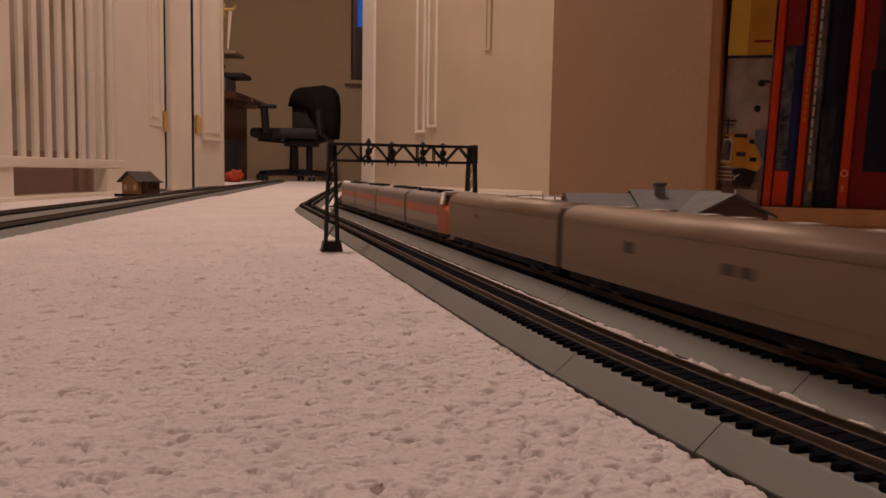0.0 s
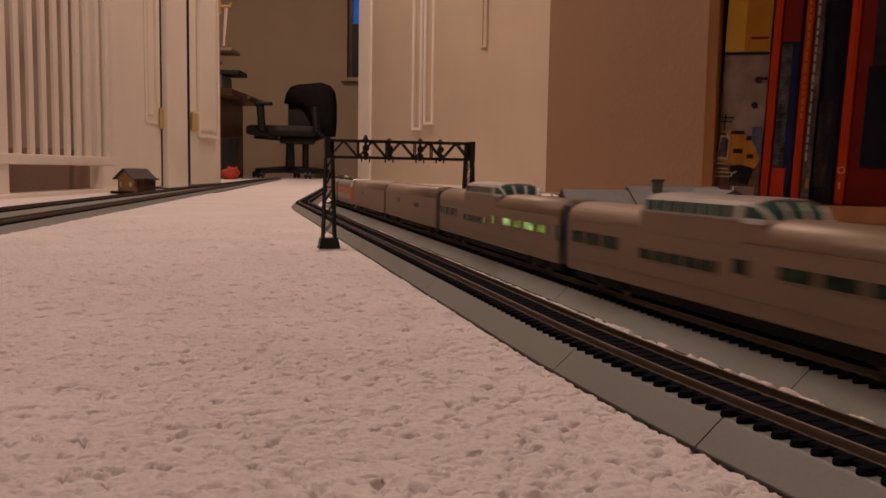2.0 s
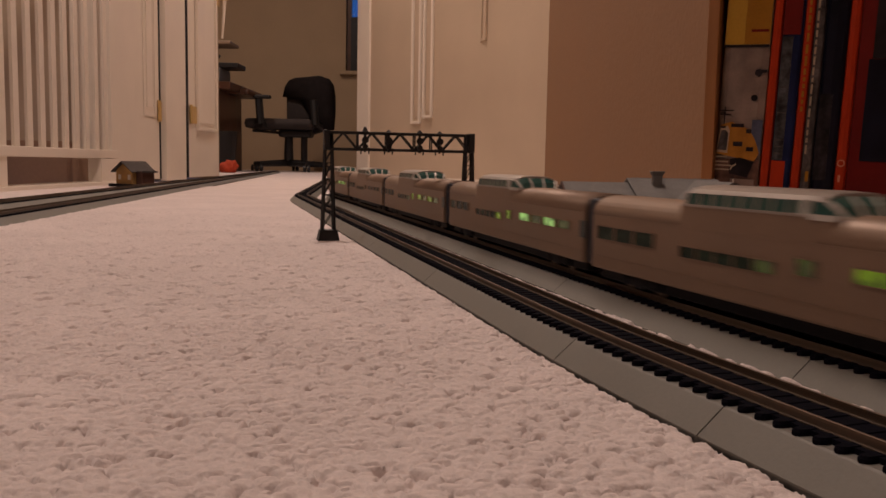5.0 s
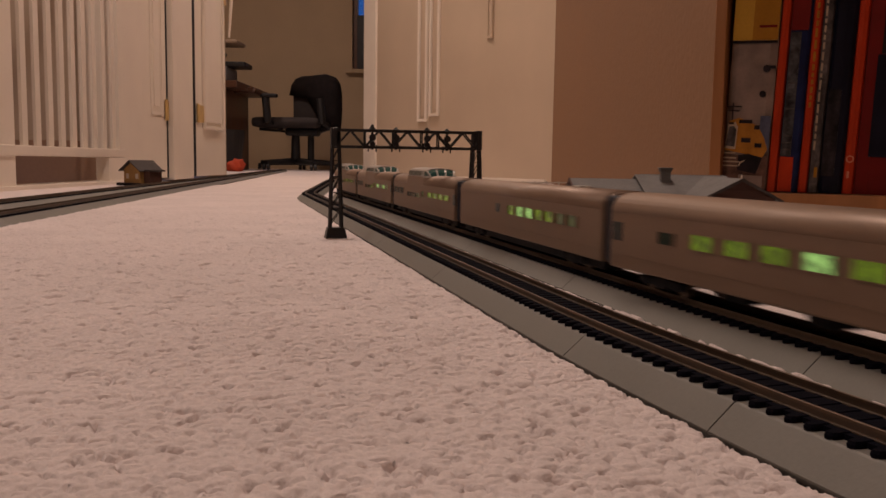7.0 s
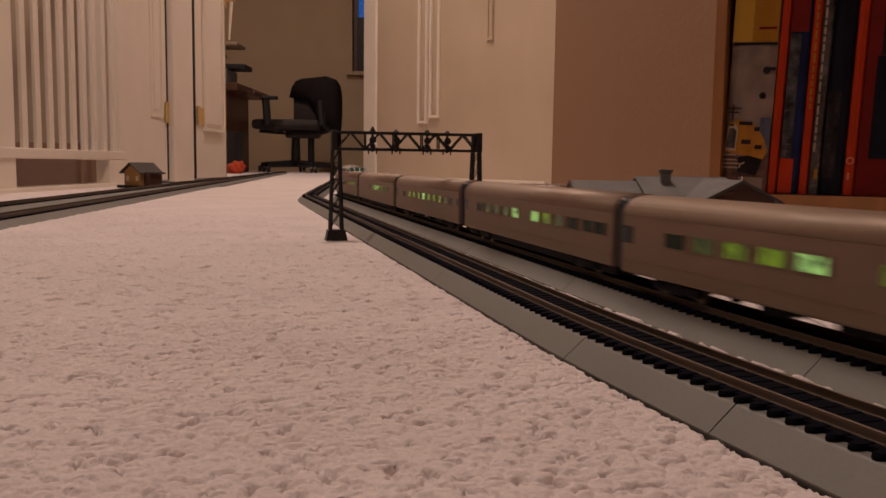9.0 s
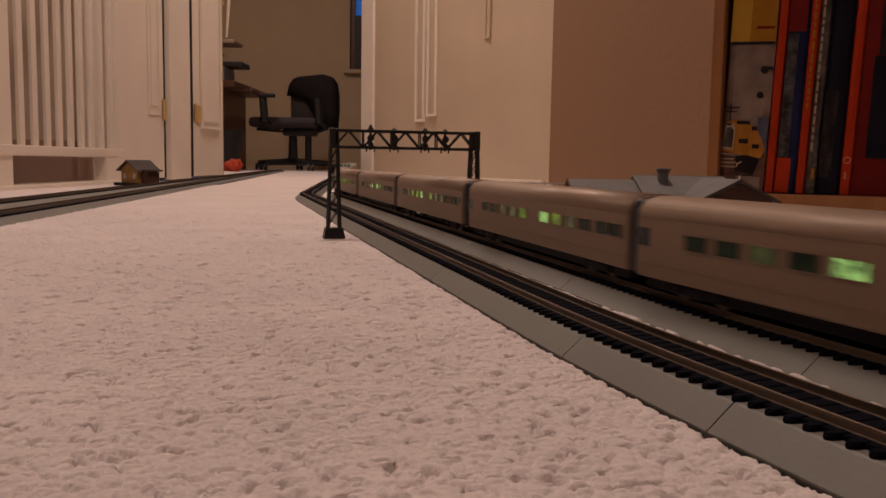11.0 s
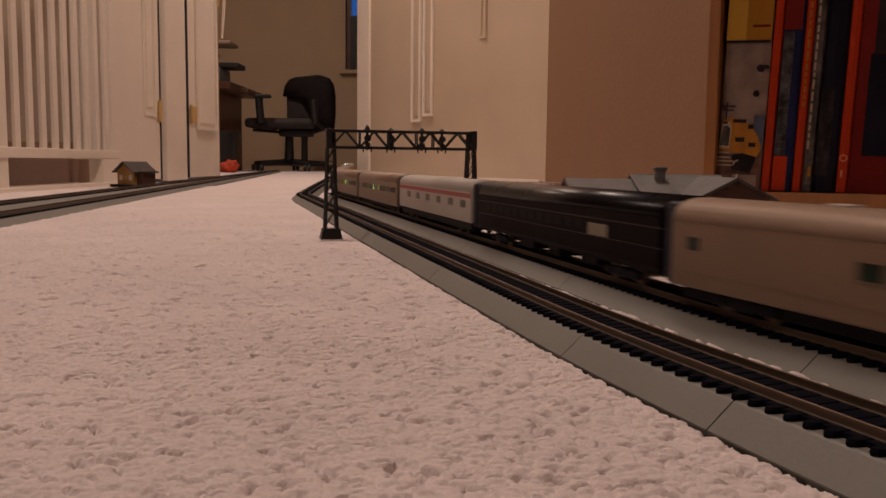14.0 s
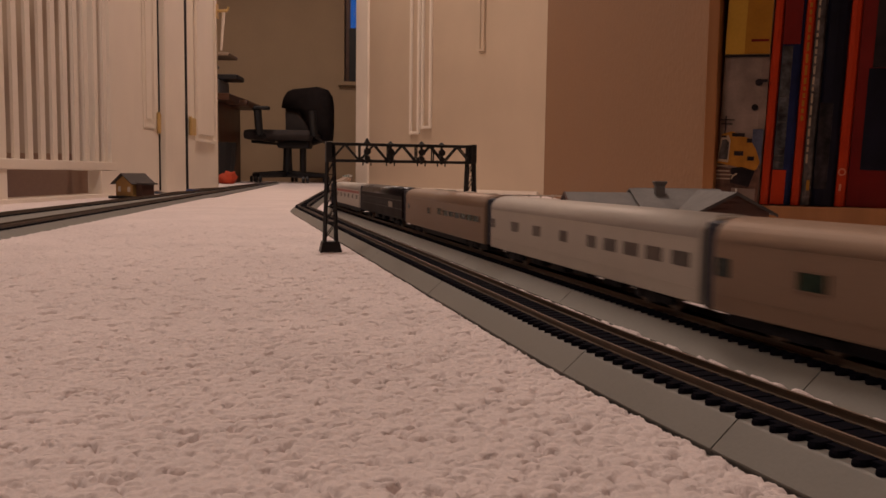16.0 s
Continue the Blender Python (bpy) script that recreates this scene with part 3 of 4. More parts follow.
def passenger_car(label, body_mat, roof_mat, windows, dome=None, stripe=None, vent_count=0, seed=0, floor=0.0055):
    """windows: (from, to, bottom, top, material), metres behind the front and above the rail."""
    rng = random.Random(seed)
    ob = empty("passenger_car", pose(0, 0, 0), label, "model train car", "cars of the model train")
    prof = car_profile(floor=floor)
    h = CAR / 2
    bm = bmesh.new()
    loft(bm, [[(x * k, y, floor + (z - floor) * kz) for x, z in prof] for y, k, kz in ((-h, 0.975, 0.985), (-h + 0.0015, 1, 1), (h - 0.0015, 1, 1), (h, 0.975, 0.985))])
    body = part("body", bm, body_mat, ob)
    # roof skin, a hair above the body
    roof = [(x * 1.006, z + 0.0003) for x, z in prof if z >= 0.0385]
    bm = bmesh.new()
    ring = roof + [(x * 0.9, z - 0.0012) for x, z in reversed(roof)]
    loft(bm, [[(x, y, z) for x, z in ring] for y in (-h + 0.001, h - 0.001)])
    for f in bm.faces:
        f.smooth = len(f.verts) == 4
    part("roof", bm, roof_mat, ob)
    # letter board crease and lower sill
    for z in (0.0378, 0.0150):
        bm = bmesh.new()
        for side in (-1, 1):
            x = side * HALF_W
            box(bm, min(x, x + side * 0.0003), max(x, x + side * 0.0003), -h + 0.002, h - 0.002, z, z + 0.0007)
        part("belt_rail", bm, body_mat, ob)
    for y in (-h - 0.0085, h + 0.0005):
        part("diaphragm", boxed(-0.0163, 0.0163, y, y + 0.008, 0.0085, 0.0470, 0.003), M_BLUE_BLACK, ob)
    uw = 0.0155 if floor > 0.01 else (0.006 if seed in (8, 10, 16) else 0.0135)
    bm = boxed(-uw, uw, -h + 0.004, h - 0.004, 0.0030 if 0.01 < uw < 0.015 else (0.0096 if seed == 14 else 0.0056), floor + 0.0001)
    part("underframe", bm, M_UNDER, ob)
    y = -0.075 + 0.03 * rng.random()
    while y < 0.06:
        l = 0.014 + 0.016 * rng.random()
        d = 0.0120
        part("equipment_box", boxed(-d, d, y, y + l, 0.0028 + 0.0022 * rng.random(), floor - 0.0001, 0.0005), M_UNDER, ob)
        y += l + 0.008 + 0.030 * rng.random()
    for k in (-1, 1):
        bogie(ob, k * (h - 0.048))
        part("coupler", boxed(-0.0015, 0.0015, k * h + min(0, k * 0.006), k * h + max(0, k * 0.006), 0.0062, 0.0088), M_UNDER, ob)
    for d0, d1, z0, z1, m in windows:
        pane(ob, d0, d1, z0, z1, m)
    if stripe:
        pane(ob, 0.0105, CAR + 0.0075, 0.0335, 0.0375, stripe, "stripe", proud=0.0003)
    if dome:
        d0, d1 = dome
        yc, half = NOSE - (d0 + d1) / 2, (d1 - d0) / 2
        dm = empty("dome", pose(0, yc, 0.0), "glazed observation dome on the roof", "", "", "")
        del dm["label"]
        dm.parent = ob
        # raised deck flush with the sides, a narrow glazed band, and a steep bowed rear of three big panes
        ya, yb = -half + 0.030, half - 0.004
        yr = ya - 0.015
        deck = [(-0.0186, 0.0370), (-0.0178, 0.0486), (0.0178, 0.0486), (0.0186, 0.0370)]
        part("dome_deck", loft(bmesh.new(), [[(x * k, yy, z) for x, z in deck] for yy, k in ((yr, 0.90), (ya - 0.004, 1.0), (half, 1.0))]), body_mat, dm)
        band = [(-0.0174, 0.0486), (-0.0164, 0.0543), (0.0164, 0.0543), (0.0174, 0.0486)]
        part("side_glazing", loft(bmesh.new(), [[(x, yy, z) for x, z in band] for yy in (ya, yb)]), M_TEAL, dm)
        end = [(-0.0172, 0.0486), (-0.0163, 0.0545), (-0.0105, 0.0570), (0.0105, 0.0570), (0.0163, 0.0545), (0.0172, 0.0486)]
        steps = ((yr, 0.80, 0.05), (ya - 0.0125, 0.88, 0.52), (ya - 0.0085, 0.95, 0.90), (ya - 0.0002, 1.0, 1.0))
        part("end_glazing", loft(bmesh.new(), [[(x * k, yy, 0.0480 + (z - 0.0480) * kz) for x, z in end] for yy, k, kz in steps]), M_TEAL, dm)
        cap = [(-0.0168, 0.0541), (-0.0150, 0.0560), (-0.0105, 0.0574), (0, 0.0581), (0.0105, 0.0574), (0.0150, 0.0560), (0.0168, 0.0541)]
        part("dome_roof", loft(bmesh.new(), [[(x * k, yy, z - dz) for x, z in cap] for yy, k, dz in ((ya - 0.0080, 0.95, 0.0004), (ya - 0.003, 1.0, 0.0), (yb - 0.001, 1.0, 0.0), (yb + 0.003, 0.97, 0.002))]), M_DOME, dm, "pale silver dome roof")
        for i in range(9):
            yy = ya + (yb - ya) * i / 8
            for side in (-1, 1):
                bm = bar(bmesh.new(), (side * 0.0175, yy, 0.0485), (side * 0.0166, yy, 0.0545), 0.0034 if i == 0 else 0.0009)
                part("dome_post", bm, M_FRAME if i == 0 else M_DOME, dm)
        for across in (-0.95, -0.32, 0.32, 0.95):
            bm = bmesh.new()
            for (y0, k0, kz0), (y1, k1, kz1) in zip(steps, steps[1:3]):
                top = 0.0575 - 0.0030 * abs(across)
                bar(bm, (across * 0.0172 * k0, y0 - 0.0004, 0.0480 + (top - 0.0480) * kz0), (across * 0.0170 * k1, y1 - 0.0004, 0.0480 + (top - 0.0480) * kz1), 0.0015)
            part("end_rib", bm, M_FRAME, dm)
        part("rear_sill", loft(bmesh.new(), [[(x, yy, z) for yy, z in ((yr - 0.0012, 0.0474), (yr + 0.003, 0.0474), (yr + 0.003, 0.0490), (yr - 0.0012, 0.0486))] for x in (-0.0158, 0.0158)]), M_FRAME, dm, "white sill below the rear panes")
        for side in (-1, 1):
            part("dome_sill", boxed(side * 0.0179 - 0.0005, side * 0.0179 + 0.0005, ya - 0.004, yb + 0.003, 0.0479, 0.0490), M_DOME, dm)
            part("corner_sill", bar(bmesh.new(), (side * 0.0180, ya - 0.003, 0.0482), (side * 0.0156, yr, 0.0480), 0.0022), M_FRAME, dm)
    vents(ob, rng, vent_count)
    return ob


def row_of(d0, d1, n, z0, z1, mats, share=0.62):
    step = (d1 - d0) / n
    return [(d0 + step * (i + (1 - share) / 2), d0 + step * (i + (1 + share) / 2), z0, z1, mats[i % len(mats)]) for i in range(n)]


Z0, Z1 = 0.0255, 0.0325
L0, L1, L2 = M_LIT
P_ = M_PANE


def dome_windows(lit):
    a, b, c, d = lit
    return (row_of(0.016, 0.077, 3, Z0, Z1, [M_DIM], 0.9) + row_of(0.100, 0.168, 5, 0.0240, 0.0290, [M_DIM, M_DIM, M_DIM, M_DIM, a], 0.92) +
            [(0.180, 0.190, Z0 + 0.0002, Z1 - 0.0006, b)] + row_of(0.208, 0.304, 4, Z0 + 0.0010, Z1 - 0.0008, [c, d, c, d], 0.80) + [(0.317, 0.326, Z0 - 0.002, Z1 + 0.001, P_)])


def coach_windows(mats):
    """A coach with one dim window, eight lit ones and two dark ones."""
    return [(0.012, 0.022, Z0 - 0.002, Z1 + 0.001, P_), (0.060, 0.073, Z0, Z1 - 0.001, M_DIM)] + row_of(0.0845, 0.2855, 8, Z0, Z1, mats, 0.66) + [(0.2885, 0.2975, Z0 - 0.001, Z1, P_), (0.3125, 0.3205, Z0, Z1, P_)]


def lounge_windows(mats):
    """A car with five windows, a blank panel, four more and a pair at its end."""
    five = [(0.0530 + 0.0232 * i, 0.0695 + 0.0232 * i, Z0, Z1, mats[i]) for i in range(5)]
    four = [(0.1890 + 0.0230 * i, 0.2055 + 0.0230 * i, Z0, Z1, mats[5 + i]) for i in range(4)]
    return [(0.011, 0.021, Z0 - 0.001, Z1 + 0.001, P_)] + five + four + [(0.2830, 0.2985, Z0, Z1, M_DIM), (0.2995, 0.3150, Z0, Z1, M_DIM)]


# body colours, window patterns and labels of the cars, from the locomotives backwards
SILVER = "dull silver model passenger car"
CARS = [
    (SILVER + " with a blank baggage body", M_SILVER, M_SILVER, [(0.10, 0.108, 0.029, 0.033, M_VENT)], None, None, 4),
    (SILVER + " with dark vents and few windows", M_SILVER, M_SILVER, [(0.095, 0.105, 0.027, 0.033, M_VENT), (0.186, 0.196, 0.026, 0.031, M_VENT), (0.200, 0.209, 0.026, 0.031, M_VENT)], None, None, 6),
    (SILVER + " with a glazed dome, windows lit green", M_SILVER, M_SILVER, dome_windows((L0, L1, L2, L1)), (0.098, 0.212), None, 0),
    (SILVER + " with a glazed dome and dark windows", M_SILVER, M_SILVER, dome_windows((M_DIM, M_DIM, M_DIM, M_DIM)), (0.098, 0.212), None, 0),
    (SILVER + " with a glazed dome, windows dimly lit", M_SILVER, M_SILVER, dome_windows((L0, L1, L1, L0)), (0.098, 0.212), None, 0),
    (SILVER + " with a glazed dome and lit windows", M_SILVER, M_SILVER, dome_windows((L1, L1, L2, L0)), (0.098, 0.212), None, 0),
    (SILVER + " with a glazed dome, windows faintly lit", M_SILVER, M_SILVER, dome_windows((L0, L0, L1, L1)), (0.098, 0.212), None, 0),
    (SILVER + " with half its windows lit green", M_SILVER, M_SILVER, row_of(0.15, 0.29, 7, Z0, Z1, [L1, L2, L2, L1, L1, L0, L0], 0.72) + [(0.12, 0.13, Z0, Z1, P_)], None, None, 2),
    (SILVER + " with a full row of lit windows", M_SILVER, M_SILVER, coach_windows([L1, L1, L1, L2, L1, L1, L1, L0]), None, None, 0),
    (SILVER + " with lit windows, one very bright", M_SILVER, M_SILVER, lounge_windows([M_DIM, L0, L0, L0, L2, L2, L1, L0, M_DIM]), None, None, 0),
    (SILVER + " with dim windows and one bright one", M_SILVER, M_SILVER, lounge_windows([M_DIM, L0, L1, L1, L2, L1, L0, L0, M_DIM]), None, None, 0),
    (SILVER + " with dim green windows", M_SILVER, M_SILVER, lounge_windows([M_DIM, M_DIM, L0, L0, L1, L2, L1, L0, M_DIM]), None, None, 0),
    (SILVER + " with two bright windows among dim ones", M_SILVER, M_SILVER, lounge_windows([M_DIM, M_DIM, L0, M_DIM, L2, L1, M_DIM, M_DIM, M_DIM]), None, None, 0),
    ("white model passenger car with a red stripe and silver roof", M_CREAM, M_ROOF_SILVER, [(0.057 + k, 0.073 + k, 0.0245, 0.0312, M_PALE_PANE) for k in (0, 0.047, 0.094, 0.141, 0.188, 0.232)], None, M_RED, 0),
    ("dark maroon model passenger car with small windows", M_MAROON, M_MAROON_ROOF, [(0.012, 0.325, 0.0330, 0.0336, M_GOLD), (0.012, 0.325, 0.0228, 0.0233, M_GOLD)] + row_of(0.03, 0.232, 12, 0.0258, 0.0315, [M_MAROON_PANE], 0.7) + [(0.236, 0.262, 0.0235, 0.0305, mat("pale_panel", (0.30, 0.25, 0.18), 0.5))], None, None, 0),
    (SILVER + " with a long dark window band", M_SILVER, M_SILVER, [(0.022, 0.03, 0.026, 0.032, P_), (0.122, 0.133, 0.025, 0.0315, M_DIM), (0.166, 0.180, 0.0262, 0.0325, M_DIM)] + row_of(0.188, 0.31, 6, 0.0262, 0.0312, [M_DIM], 0.93), None, None, 4),
    ("bright silver model sleeping car with dark square windows", M_BRIGHT, M_ROOF_SILVER, [(a, b, 0.0245, 0.0315, M_PALE_PANE) for a, b in ((0.012, 0.021), (0.061, 0.076), (0.107, 0.121), (0.156, 0.168), (0.199, 0.211), (0.222, 0.237), (0.247, 0.263), (0.272, 0.288), (0.298, 0.314))], None, None, 0),
    (SILVER + " with small spaced windows", M_SILVER, M_SILVER, [(0.0115, 0.020, 0.024, 0.032, P_), (0.0592, 0.0742, 0.024, 0.031, M_DIM), (0.11, 0.124, 0.024, 0.031, P_)], None, None, 3),
]
# the place of each car's middle behind the joint between the second and third car
SHIFT = (-1.1, 0.7, -2.1, -0.7, 0, -2.2, 1.7, -1.2, 1.1, 0, 3.7, 0.2, -3.2, 4.5, -1.2, -2.1, 0)
JOINS = [-0.334 * k - 0.001 * d for k, d in enumerate(SHIFT)]
MIDDLES = [0.292 + 0.147, 0.146] + [(a + b) / 2 for a, b in zip(JOINS, JOINS[1:])]
LENGTH_SCALE = [0.281 / CAR, 0.280 / CAR] + [1.0] * 16


LOCO = 0.205


def locomotive(nose, label):
    """Streamlined diesel; nose: -1 at its back, 1 at its front, 0 for a cabless unit."""
    ob = empty("locomotive", pose(0, 0, 0), label, "model locomotive", "locomotives of the model train")
    w, h = 0.0178, LOCO / 2
    prof = car_profile(w, 0.0075, 0.0375, 0.0475)
    secs = [(-h, 1, 1), (h, 1, 1)]
    if nose:
        secs = [(-h, 0.98, 1), (h - 0.040, 1, 1)]
    bm = bmesh.new()
    loft(bm, [[(x * k, y, z) for x, z in prof] for y, k, kz in secs])
    body = part("body", bm, M_LOCO_ROOF, ob)
    end = h - 0.040 if nose else h
    for name, z0, z1, m in (("orange_band", 0.0250, 0.0340, M_ORANGE), ("lower_panel", 0.0150, 0.0245, M_PANEL)):
        for side in (-1, 1):
            x = side * w
            part(name, boxed(min(x, x + side * 0.0004), max(x, x + side * 0.0004), -h + 0.003, end - 0.002, z0, z1), m, ob)
    part("frame", boxed(-0.0165, 0.0165, -h + 0.002, h - 0.004, 0.0050, 0.0076), M_UNDER, ob)
    for i in range(4):
        y = -h + 0.03 + i * 0.03
        bm = bmesh.new()
        bar(bm, (0, y, 0.0472), (0, y, 0.0502), 0.018, 16)
        part("roof_fan", bm, M_BLACK, ob)
    part("fuel_tank", boxed(-0.0145, 0.0145, -0.02, 0.02, 0.0015, 0.0052, 0.001), M_UNDER, ob)
    for k in (-1, 1):
        bogie(ob, k * (h - 0.045), 0.031)
    if nose:
        e = h - 0.040
        bm = bmesh.new()
        # cab front: the roof slopes into a windscreen and a rounded bulldog nose
        ring = lambda y, k, top, eave: [(x * k, y, 0.0075 + (z - 0.0075) * ((eave - 0.0075) / 0.030 if z <= 0.0376 else 1) if z <= 0.0376 else eave + (z - 0.0375) * (top - eave) / 0.0100) for x, z in prof]
        loft(bm, [ring(e, 1.0, 0.0475, 0.0375), ring(e + 0.006, 1.0, 0.0470, 0.0372), ring(e + 0.014, 0.96, 0.0360, 0.0310), ring(e + 0.026, 0.90, 0.0335, 0.0285), ring(e + 0.036, 0.74, 0.0290, 0.0240), ring(e + 0.040, 0.5, 0.0230, 0.0190)])
        for f in bm.faces:
            f.smooth = True
        part("nose", bm, M_ORANGE, ob, "rounded orange nose")
        part("cab_roof", boxed(-0.0168, 0.0168, e - 0.010, e + 0.0070, 0.0385, 0.0480, 0.004), M_FRAME, ob, "white cab roof")
        brow = bar(bmesh.new(), (-0.0145, e + 0.0105, 0.0478), (0.0145, e + 0.0105, 0.0478), 0.0040, 8)
        for side in (-1, 1):
            bar(brow, (side * 0.0145, e + 0.0105, 0.0478), (side * 0.0176, e + 0.0150, 0.0365), 0.0040, 8)
        part("cab_brow", brow, M_FRAME, ob, "white brow over the windscreen")
        for side in (-1, 1):
            bm = boxed(-0.0055, 0.0055, -0.0004, 0.0004, -0.0035, 0.0035)
            ws = part("windscreen", bm, M_PANE, ob)
            ws.matrix_basis = pose(side * 0.0072, e + 0.0108, 0.0425, 0, 0, 0)
            hl = part("number_board", boxed(-0.003, 0.003, -0.0005, 0.0005, -0.0015, 0.0015), M_CREAM, ob)
            hl.matrix_basis = pose(side * 0.0095, e + 0.031, 0.029, -30, 0, side * -30)
        part("pilot", boxed(-0.014, 0.014, h - 0.012, h - 0.002, 0.0028, 0.0085, 0.001), M_CREAM, ob, "pale pilot below the nose")
    return ob


# travel of the joint between the second and third car along the line, second by second
TRAVEL = (-0.1649, 0.1398, 0.4503, 0.7666, 1.0880, 1.4130, 1.7403, 2.0682, 2.3957, 2.7221, 3.0470, 3.3704, 3.6926, 4.0138, 4.3338, 4.6515, 4.9647)


def travel(t):
    i = min(15, max(0, int(t)))
    f = t - i
    a = TRAVEL[max(0, i - 1)] if i else 2 * TRAVEL[0] - TRAVEL[1]
    b, c = TRAVEL[i], TRAVEL[i + 1]
    d = TRAVEL[i + 2] if i + 2 < 17 else 2 * TRAVEL[16] - TRAVEL[15]
    return b + 0.5 * f * (c - a + f * (2 * a - 5 * b + 4 * c - d + f * (3 * (b - c) + d - a)))


def on_rails(s, wheelbase, turn=0):
    """The pose of a vehicle whose two bogies ride the running line."""
    (xa, ya), _ = main_line(s - wheelbase / 2, SECOND)
    (xb, yb), _ = main_line(s + wheelbase / 2, SECOND)
    return pose((xa + xb) / 2, (ya + yb) / 2, RAIL_TOP, 0, 0, math.degrees(math.atan2(xa - xb, yb - ya)) + turn)


TRAIN = []
for i, (label, bm_, rm_, wins, dome, stripe, nv) in enumerate(CARS):
    if LENGTH_SCALE[i] != 1.0:
        full, CAR = CAR, CAR * LENGTH_SCALE[i]
        ob = passenger_car(label, bm_, rm_, wins, dome, stripe, vent_count=nv, seed=i, floor=0.0118 if i in (13, 14) else 0.0086)
        base = CAR - 0.096
        CAR = full
    else:
        ob = passenger_car(label, bm_, rm_, wins, dome, stripe, vent_count=nv, seed=i, floor=0.0118 if i in (13, 14) else 0.0086)
        base = CAR - 0.096
    TRAIN.append((ob, MIDDLES[i], base, 0))
for i, (nose, label) in enumerate(((1, "orange and silver streamlined diesel facing back along the train"), (0, "orange and silver cabless diesel unit"),
                                   (0, "orange and silver cabless diesel unit"), (1, "orange and silver streamlined diesel leading the train"))):
    TRAIN.append((locomotive(nose, label), 0.292 + 0.285 + 0.006 + LOCO / 2 + 0.212 * i, 0.115, 180 if i == 0 else 0))


def motions():
    times = [0.25 * k for k in range(65)]
    for ob, middle, base, turn in TRAIN:
        walk(ob, [(t, on_rails(travel(t) + middle, base, turn)) for t in times])


# ---------------------------------------------------------------- signal bridge
def signal_bridge():
    span, top, beam = 0.1455, 0.1085, 0.0165
    ob = empty("signal_bridge", pose(-0.112, 0.857, 0, 0, 0, 13.9), "black plastic model signal bridge spanning two tracks", "signal bridge")
    for x in (0.0, span):
        bm = boxed(x - 0.011, x + 0.011, -0.010, 0.010, -0.001, 0.011, 0.0)
        for v in bm.verts:
            if v.co.z > 0.005:
                v.co.x = x + (v.co.x - x) * 0.78
                v.co.y *= 0.8
        part("base_block", bm, M_BLACK, ob)
        leg = bmesh.new()
        for sx in (-1, 1):
            for sy in (-1, 1):
                bar(leg, (x + sx * 0.0058, sy * 0.0062, 0.0105), (x + sx * 0.0030, sy * 0.0030, top - 0.001), 0.0021)
        part("leg", leg, M_BLACK, ob)
        br = bmesh.new()
        z0 = 0.014
        k = 0
        while z0 < top - beam - 0.005:
            z1 = min(z0 + 0.016, top - beam)
            f0, f1 = 1 - (z0 - 0.0105) / 0.098 * 0.5, 1 - (z1 - 0.0105) / 0.098 * 0.5
            for s in (-1, 1):
                bar(br, (x + s * 0.0058 * f0, -0.0062 * f0, z0), (x + s * 0.0058 * f1, 0.0062 * f1, z1), 0.0009)
                bar(br, (x - 0.0058 * f0, s * 0.0062 * f0, z0), (x + 0.0058 * f1, s * 0.0062 * f1, z1), 0.0009)
                bar(br, (x - 0.0058 * f1, s * 0.0062 * f1, z1), (x + 0.0058 * f1, s * 0.0062 * f1, z1), 0.0009)
            z0 = z1
        part("leg_bracing", br, M_BLACK, ob)
    for sy in (-1, 1):
        for z, name in ((top, "top_chord"), (top - beam, "bottom_chord")):
            part(name, boxed(-0.0045, span + 0.0045, sy * 0.0042 - 0.0012, sy * 0.0042 + 0.0012, z - 0.0014, z + 0.0014, 0.0003), M_BLACK, ob)
        n = 10
        for i in range(n):
            xa, xb = span * i / n, span * (i + 1) / n
            za, zb = (top, top - beam) if i % 2 else (top - beam, top)
            part("diagonal", bar(bmesh.new(), (xa, sy * 0.0042, za), (xb, sy * 0.0042, zb), 0.0014), M_BLACK, ob)
        for x in (0.0, span * 0.2, span * 0.4, span * 0.6, span * 0.72, span):
            part("upright", bar(bmesh.new(), (x, sy * 0.0042, top - beam), (x, sy * 0.0042, top), 0.0013), M_BLACK, ob)
    part("walkway", boxed(0.0, span, -0.0030, 0.0030, top - beam - 0.0009, top - beam - 0.0002), M_BLACK, ob)
    for x in (-0.002, span + 0.002):
        part("end_plate", boxed(x - 0.003, x + 0.003, -0.0062, 0.0062, top - beam - 0.001, top + 0.0022, 0.0006), M_BLACK, ob)
    for x, tall in ((0.036, 0.0062), (0.060, 0.0036), (0.092, 0.0042), (0.113, 0.0036)):
        sg = bmesh.new()
        bar(sg, (x, -0.0085, top - 0.007), (x, -0.0060, top - 0.007), 0.0068, 14)
        bar(sg, (x, -0.0085, top - 0.0135), (x, -0.0060, top - 0.0135), 0.0054, 14)
        box(sg, x - 0.0012, x + 0.0012, -0.0060, -0.004, top - beam - 0.0025, top + 0.001)
        bar(sg, (x, -0.005, top + 0.001), (x, -0.005, top + tall), 0.0065, 8, 0.0015)
        head = part("signal_head", sg, M_BLACK, ob)
        for dx in (-0.004, 0.004):
            part("bracket", bar(bmesh.new(), (x + dx, -0.005, top - beam - 0.0045), (x + dx, -0.005, top - beam + 0.002), 0.0013), M_BLACK, head)


signal_bridge()


